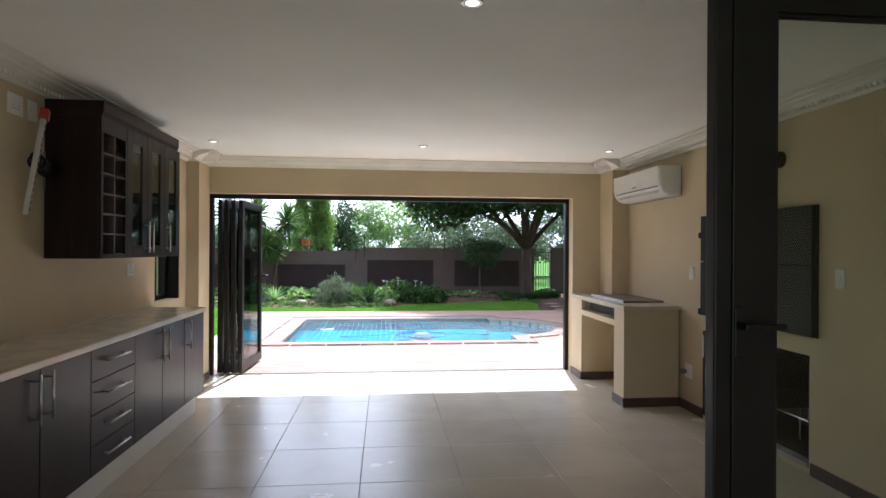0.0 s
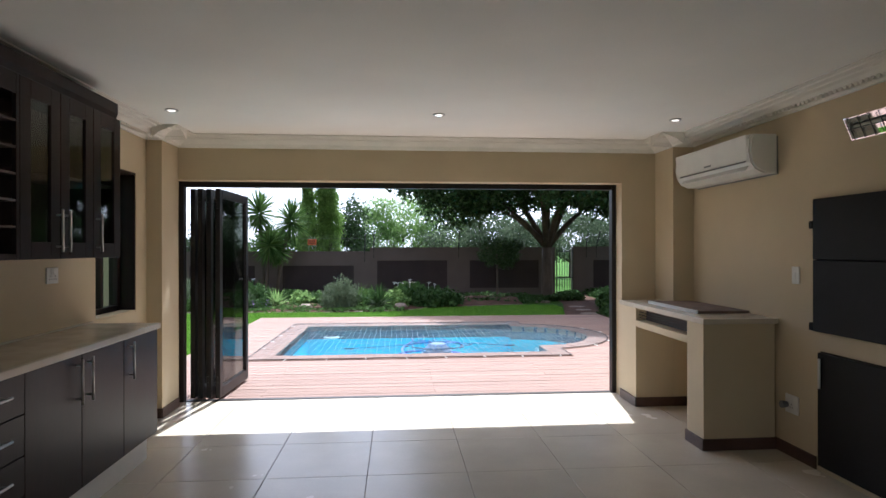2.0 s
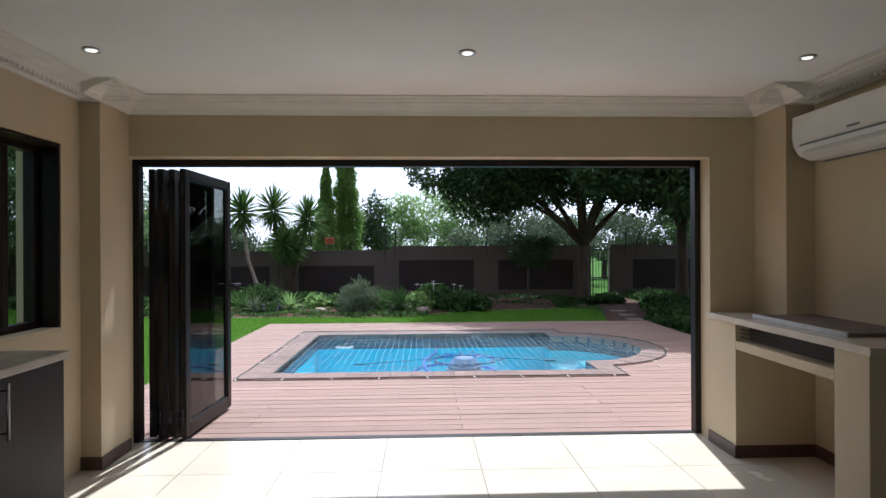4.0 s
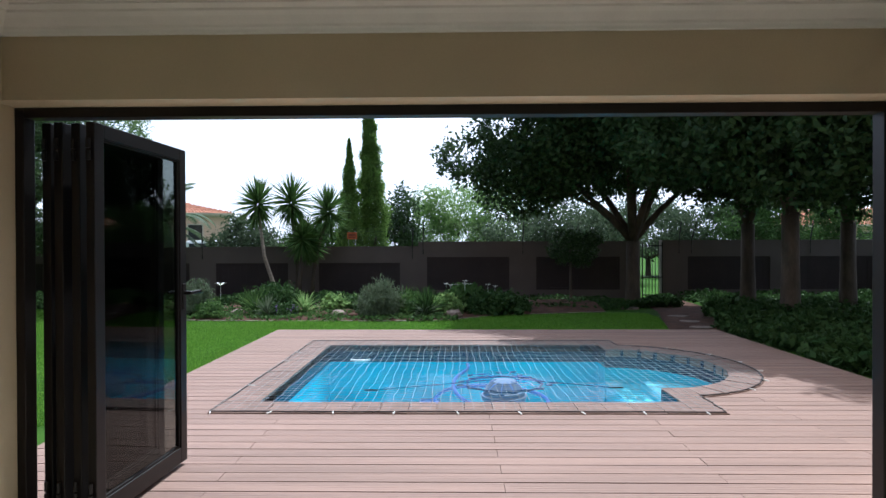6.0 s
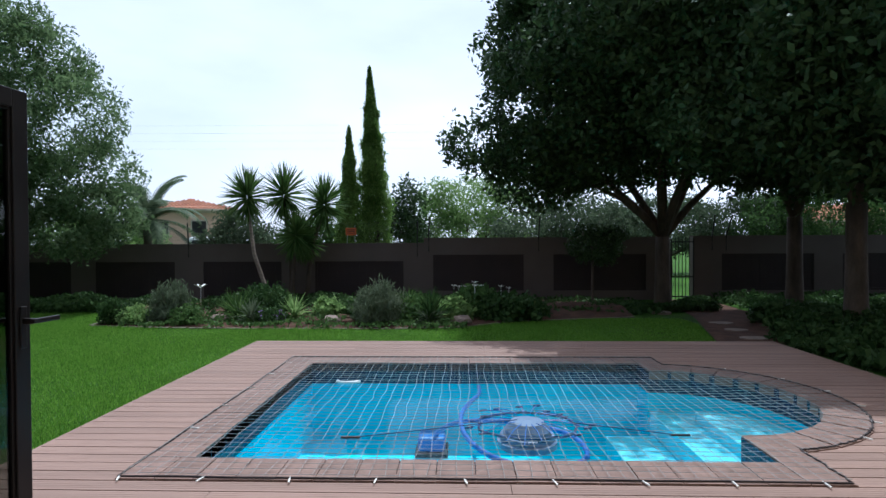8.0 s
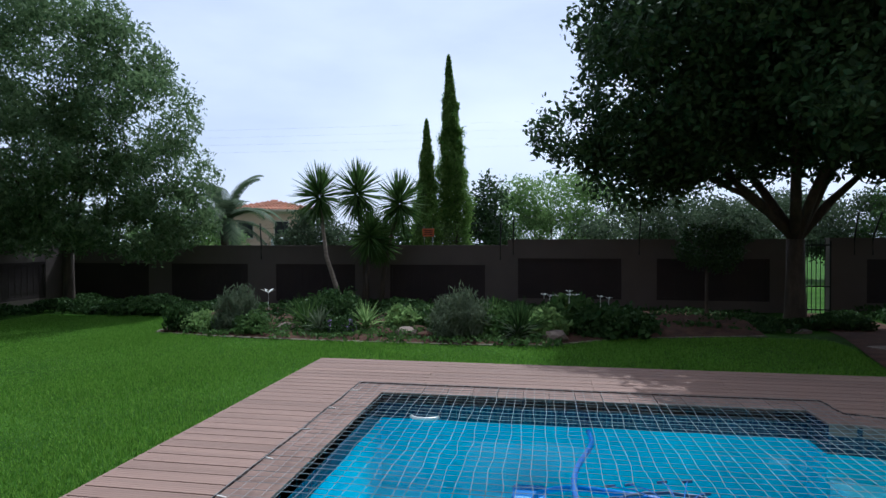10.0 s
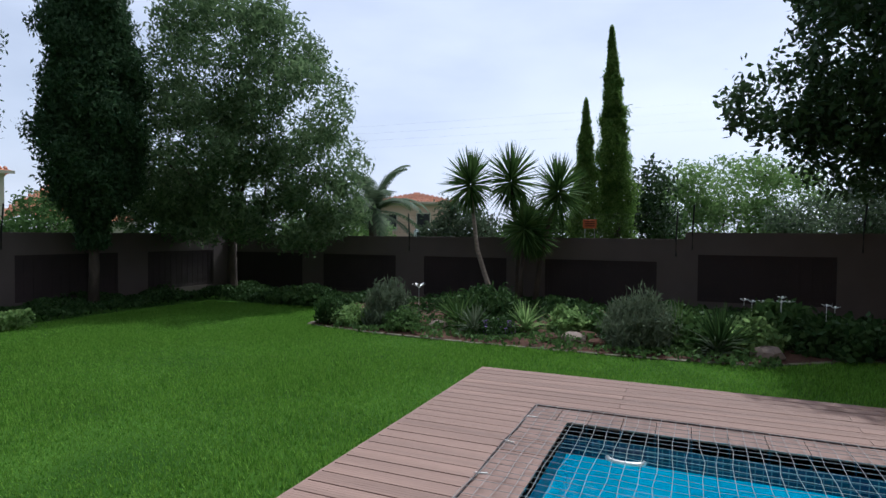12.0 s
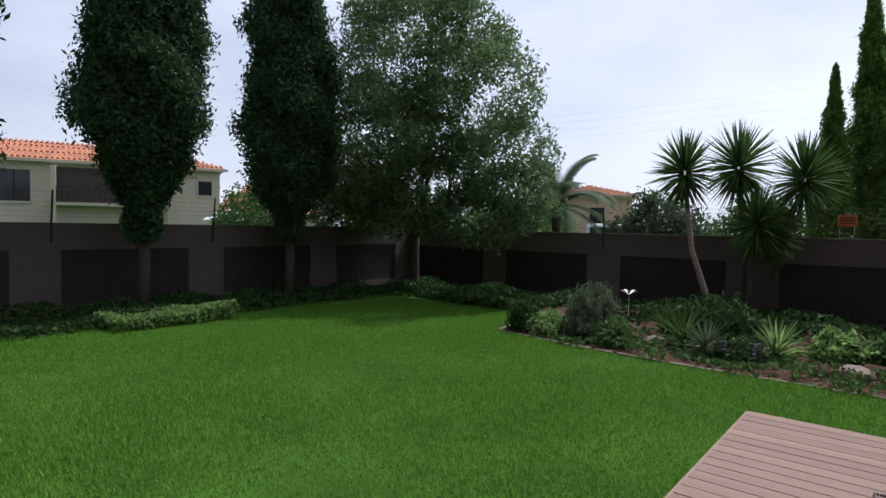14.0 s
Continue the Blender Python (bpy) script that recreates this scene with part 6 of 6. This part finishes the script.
cover("hedge", "low clipped hedge in front of the garden wall", lambda a, b: (-12.7 + a * 1.9 + 0.3 * math.sin(b * 5), -1 + b * 18.5), 26000, 0.08, L_COVER, 0.26)
cover("hedge", "low hedge in the garden corner", lambda a, b: (-12.0 + a * 5.2, 17.3 + b * 1.9 - a * 0.4), 12000, 0.09, L_COVER, 0.28)
cover("hedge", "variegated yellow-green low bushes under the conifer", lambda a, b: (-11.35 + a * 0.9, 11.0 + b * 1.9), 6000, 0.07, L_LIGHT, 0.30)
cover("hedge", "pale green leafy bush in the garden corner", lambda a, b: (-9.2 + a * 1.6, 16.8 + b * 0.7), 3500, 0.09, L_MID, 0.34)

# path by the gate
bm = bmesh.new()
bm.faces.new([bm.verts.new((x, y, ground_z(x, y) + 0.03)) for x, y in ((3.8, 13.1), (5.6, 13.1), (5.9, 14.8), (6.2, 19.3), (5.1, 19.3), (4.6, 16.0))])
structure("path_soil", bm, SOIL, "reddish bare soil path to the gate")
for i, (px, py, s) in enumerate(((4.5, 13.5, 0.3), (4.6, 14.3, 0.28), (4.7, 15.1, 0.3), (4.2, 16.7, 0.32), (5.4, 17.4, 0.32), (5.6, 18.6, 0.3))):
    ring = [(px + 0.7 * s * (0.85 + 0.3 * random.random()) * math.cos(a), py + 0.55 * s * (0.85 + 0.3 * random.random()) * math.sin(a)) for a in (2 * math.pi * k / 9 for k in range(9))]
    z = ground_z(px, py)
    bm2 = quad_prism(ring, z - 0.03, z + 0.045)
    tagged(part("stepping_stone", bm2, PATHSTONE), "flat brown stepping stone on the soil path", "stepping stone", "stepping stones to the gate")

# ---- neighbouring houses ----


def house(name, centre, facing, label, wallmat, u0, u1, depth, eave, ridge, windows, z0=-0.6, balcony=None):
    """A rendered house. facing: the way it looks; u runs to the right of someone facing it."""
    fx, fy = Vector(facing).normalized()
    n = Vector((fx, fy, 0))
    u = Vector((-fy, fx, 0))
    th = thing(name, (centre[0], centre[1], z0), label, "house")
    m = Matrix(((u.x, -n.x, 0, centre[0]), (u.y, -n.y, 0, centre[1]), (0, 0, 1, 0), (0, 0, 0, 1)))

    def put(nm, *c, mt, par=th, lab="", bev=0):
        bm = bmesh.new()
        box(bm, *c, bev)
        bmesh.ops.transform(bm, matrix=m, verts=bm.verts)
        if m.determinant() < 0:
            bmesh.ops.reverse_faces(bm, faces=bm.faces)
        return part(nm, bm, mt, par, lab)
    put("wall", u0, u1, 0, depth, z0, eave, mt=wallmat)
    put("string_course", u0 - 0.05, u1 + 0.05, -0.06, 0, eave - 0.35, eave - 0.1, mt=CREAMWALL)
    bm = bmesh.new()
    o = 0.5
    hip = min(depth / 2, (u1 - u0) / 2) * 0.98
    pts = [(u0 - o, -o, eave), (u1 + o, -o, eave), (u1 + o, depth + o, eave), (u0 - o, depth + o, eave), (u0 + hip, depth / 2, ridge), (u1 - hip, depth / 2, ridge)]
    vs = [bm.verts.new(m @ Vector(p)) for p in pts]
    for f in ((0, 1, 5, 4), (2, 3, 4, 5), (1, 2, 5), (3, 0, 4), (3, 2, 1, 0)):
        bm.faces.new([vs[i] for i in f])
    bmesh.ops.recalc_face_normals(bm, faces=bm.faces)
    rf = part("roof", bm, ROOFTILE, th, "terracotta tiled hipped roof")
    rows = 9
    for i in range(rows):
        t = (i + 0.5) / rows
        a, b = Vector(pts[0]).lerp(Vector(pts[4]), t), Vector(pts[1]).lerp(Vector(pts[5]), t)
        bmr = bmesh.new()
        cnt = max(4, int((b.x - a.x) / 0.3))
        for k in range(cnt):
            p = a.lerp(b, (k + 0.5) / cnt)
            q = p + Vector((0, (depth / 2 + o) / rows * 0.9, (ridge - eave) / rows * 0.9))
            tube(bmr, [m @ (p + Vector((0, -0.02, 0.03))), m @ (q + Vector((0, 0, 0.02)))], 0.10, 5)
        part("tile_course", bmr, ROOFTILE, rf)
    put("fascia", u0 - o, u1 + o, -o - 0.03, -o, eave - 0.18, eave + 0.02, mt=CREAMWALL)
    for wu, wz, ww, wh in windows:
        w = put("window", wu - ww / 2, wu + ww / 2, -0.02, 0.0, wz - wh / 2, wz + wh / 2, mt=DARKGLASS, lab="dark glazed window")
        for c in ((wu - ww / 2 - 0.1, wu - ww / 2, wz - wh / 2 - 0.1, wz + wh / 2 + 0.1), (wu + ww / 2, wu + ww / 2 + 0.1, wz - wh / 2 - 0.1, wz + wh / 2 + 0.1), (wu - ww / 2, wu + ww / 2, wz + wh / 2, wz + wh / 2 + 0.1), (wu - ww / 2, wu + ww / 2, wz - wh / 2 - 0.14, wz - wh / 2)):
            put("frame", c[0], c[1], -0.08, 0, c[2], c[3], mt=CREAMWALL, par=w)
        put("mullion", wu - 0.03, wu + 0.03, -0.05, -0.02, wz - wh / 2, wz + wh / 2, mt=ESPRESSO, par=w)
    if balcony:
        b0, b1, bz, bt = balcony
        # flat dark panel on the wall paints the shade of the balcony recess
        rec = put("balcony", b0, b1, -0.04, 0.0, bz, bt, mt=ESPRESSO_IN, lab="balcony with a railing, its deep shade a flat dark panel")
        put("floor_slab", b0, b1, -1.1, 0, bz - 0.2, bz, mt=CREAMWALL, par=rec)
        for k in range(int((b1 - b0) / 0.3)):
            put("baluster", b0 + k * 0.3, b0 + k * 0.3 + 0.04, -1.08, -1.04, bz, bz + 0.95, mt=IRON, par=rec)
        put("rail", b0, b1, -1.09, -1.03, bz + 0.95, bz + 1.0, mt=IRON, par=rec)
        for k in (0, 1):
            bu = b0 if k == 0 else b1 - 0.3
            put("column", bu, bu + 0.3, -1.1, -0.8, bz - 2.5, bt, mt=CREAMWALL, par=rec)
    return th


house("neighbour_house", (-43.0, 25.5), (0.927, -0.375), "cream two-storey house with a terracotta roof and balcony", CREAMWALL, -16, 4.6, 9, 5.3, 6.9, [(-7.6, 3.6, 1.7, 2.0), (-12.0, 3.6, 1.7, 2.0), (3.6, 3.9, 0.9, 1.0), (-9.5, 0.6, 1.6, 1.8)], balcony=(-5.6, 1.4, 2.6, 4.9))
house("neighbour_house", (-40.3, 32.6), (0.90, -0.43), "lower cream house wing with a terracotta roof", CREAMWALL, -3.2, 4.5, 6, 2.2, 4.7, [(2, 1.2, 1.2, 0.9)])
house("neighbour_house", (-24.5, 56.0), (0.40, -0.92), "pinkish two-storey house with a terracotta roof behind the trees", PINKWALL, -4.0, 3.6, 8, 4.5, 5.6, [(-2.6, 2.6, 1.3, 1.4), (0.6, 2.7, 1.2, 1.4), (2.6, 1.4, 1.4, 1.3)])
house("neighbour_house", (44.0, 70.0), (-0.5, -0.86), "far pinkish house roof behind the trees", PINKWALL, -8, 8, 8, 3.6, 5.6, [(-3, 2, 1.4, 1.4), (3, 2, 1.4, 1.4)])
um = thing("parasol", (-26.0, 22.0, -0.5), "white canvas parasol in the neighbouring garden", "parasol")
bm = bmesh.new()
lathe(bm, (-26.0, 22.0, 1.55), [(1.5, 0), (1.5, 0.03), (0.9, 0.35), (0.05, 0.6)], 8)
part("canopy", bm, CANVAS, um)
part("pole", tb([(-26.0, 22.0, -0.5), (-26.0, 22.0, 2.1)], 0.03, 8), STEEL, um)
vn = thing("parked_van", (-21.0, 52.0, -0.5), "small pale van parked beside the pink house", "van")
part("body", bx(-22.6, -19.6, 51.2, 53.0, 0.1, 1.9, 0.25), CANVAS, vn)
part("windscreen", bx(-22.2, -20.0, 51.17, 51.21, 1.1, 1.65, 0.01), DARKGLASS, vn)
for wx in (-22.0, -20.2):
    part("wheel", tb([(wx, 51.15, 0.1), (wx, 51.4, 0.1)], 0.35, 14), IRON, vn)
# power lines
pwl = thing("power_lines", (-20, 60, -0.5), "thin overhead power lines in the distance", "power lines")
for i in range(4):
    part("cable", tb([(-60 + k * 12, 70, 12.6 + i * 0.9 - 0.5 * math.sin(math.pi * k / 10)) for k in range(11)], 0.005, 4), STEEL, pwl)
for px in (-60, 60):
    part("pylon", tb([(px, 70, -1), (px, 70, 17)], 0.25, 6), IRON, pwl)

# ---- grass ----
n = 400000
gx = np.concatenate([rng.uniform(-10.9, -2.93, int(n * 0.8)), rng.uniform(-2.94, 4.3, n - int(n * 0.8))])
gy = np.concatenate([rng.uniform(8.0, 17.0, int(n * 0.8)), rng.uniform(13.08, 15.9, n - int(n * 0.8))])
edge_y = np.interp(gx, [p[0] for p in bed_edge], [p[1] for p in bed_edge], left=17.4, right=16.0)
ok = (gy < edge_y - 0.03) & (gx < 3.68 + 0.25 * np.clip(gy - 12.6, 0, 3))
gx, gy = gx[ok], gy[ok]
n = len(gx)
gzv = -0.08 - 0.03 * np.clip((-gx - 4) / 7, 0, 1)
a = rng.uniform(0, 2 * math.pi, n)
h = rng.uniform(0.022, 0.058, n) * (0.8 + 0.3 * np.sin(gx * 1.7) * np.cos(gy * 1.3))
lean = rng.uniform(0.1, 0.8, n)
b0 = np.stack([gx, gy, gzv - 0.003], 1)
sd = np.stack([np.cos(a), np.sin(a), np.zeros(n)], 1) * 0.0046
tp = b0 + np.stack([-np.sin(a) * lean * h, np.cos(a) * lean * h, h], 1)
v = np.stack([b0 - sd, b0 + sd, tp], 1).reshape(-1, 3)
lawn = raw("lawn", v, np.arange(n * 3).reshape(n, 3), GRASS)
tagged(lawn, "short green lawn grass", "grass", "", "stuff")

# ---- floor tiles ----
me = bpy.data.meshes.new("floor_tile")
bm = bx(-0.3232, 0.3232, -0.3232, 0.3232, -0.010, 0.0)
bmesh.ops.bevel(bm, geom=[e for e in bm.edges if all(v.co.z > -0.001 for v in e.verts)], offset=0.0015, segments=1, affect="EDGES")
bm.to_mesh(me)
bm.free()
for i in range(-4, 5):
    for j in range(-11, 4):
        cx, cy = 0.01 + (i + 0.5) * 0.65, 3.90 + (j + 0.5) * 0.65
        if XL - 0.4 < cx < XR + 0.4 and cy > YB and cy < YO + 0.1:
            t = link("floor_tile", me, TILE, floor)
            t.location = (cx, cy, random.uniform(-0.0004, 0.0004))

# ---- deck boards ----
# grooved board profile, one metre long and one unit wide, scaled in place
me = bpy.data.meshes.new("deck_board")
bm = bmesh.new()
prof = [(-0.5, -1.0), (-0.5, -0.04), (-0.47, 0.0)]
for g in (-0.3, -0.1, 0.1, 0.3):
    prof += [(g - 0.026, 0.0), (g - 0.016, -0.045), (g + 0.016, -0.045), (g + 0.026, 0.0)]
prof += [(0.47, 0.0), (0.5, -0.04), (0.5, -1.0)]
ra = [bm.verts.new((-0.5, y, z)) for y, z in prof]
rb = [bm.verts.new((0.5, y, z)) for y, z in prof]
for i in range(len(prof) - 1):
    bm.faces.new((ra[i], rb[i], rb[i + 1], ra[i + 1]))
bm.faces.new(ra)
bm.faces.new(rb[::-1])
bmesh.ops.recalc_face_normals(bm, faces=bm.faces)
bm.to_mesh(me)
bm.free()
PITCH = 0.1395


def board(xa, xb, yc):
    if xb - xa < 0.03:
        return
    o = link("deck_board", me, DECK, deck)
    o.location = ((xa + xb) / 2, yc, -0.012 + random.uniform(-0.001, 0.001))
    o.scale = (xb - xa - 0.004, PITCH - 0.012, 0.026)


row, yc = 0, DY0 + PITCH / 2
while yc < DY1:
    segs = [(DX0, DX1)]
    hits = [s for s in (span_in(COPE, yc - 0.06), span_in(COPE, yc + 0.06)) if s]
    if hits:
        segs = [(DX0, min(s[0] for s in hits) - 0.006), (max(s[1] for s in hits) + 0.006, DX1)]
    for a, b in segs:
        joints = [a] + [j for j in ((0.55, 3.1) if row % 2 else (-1.2, 1.9)) if a + 0.3 < j < b - 0.3] + [b]
        for p, q in zip(joints, joints[1:]):
            board(p, q, yc)
    row += 1
    yc += PITCH
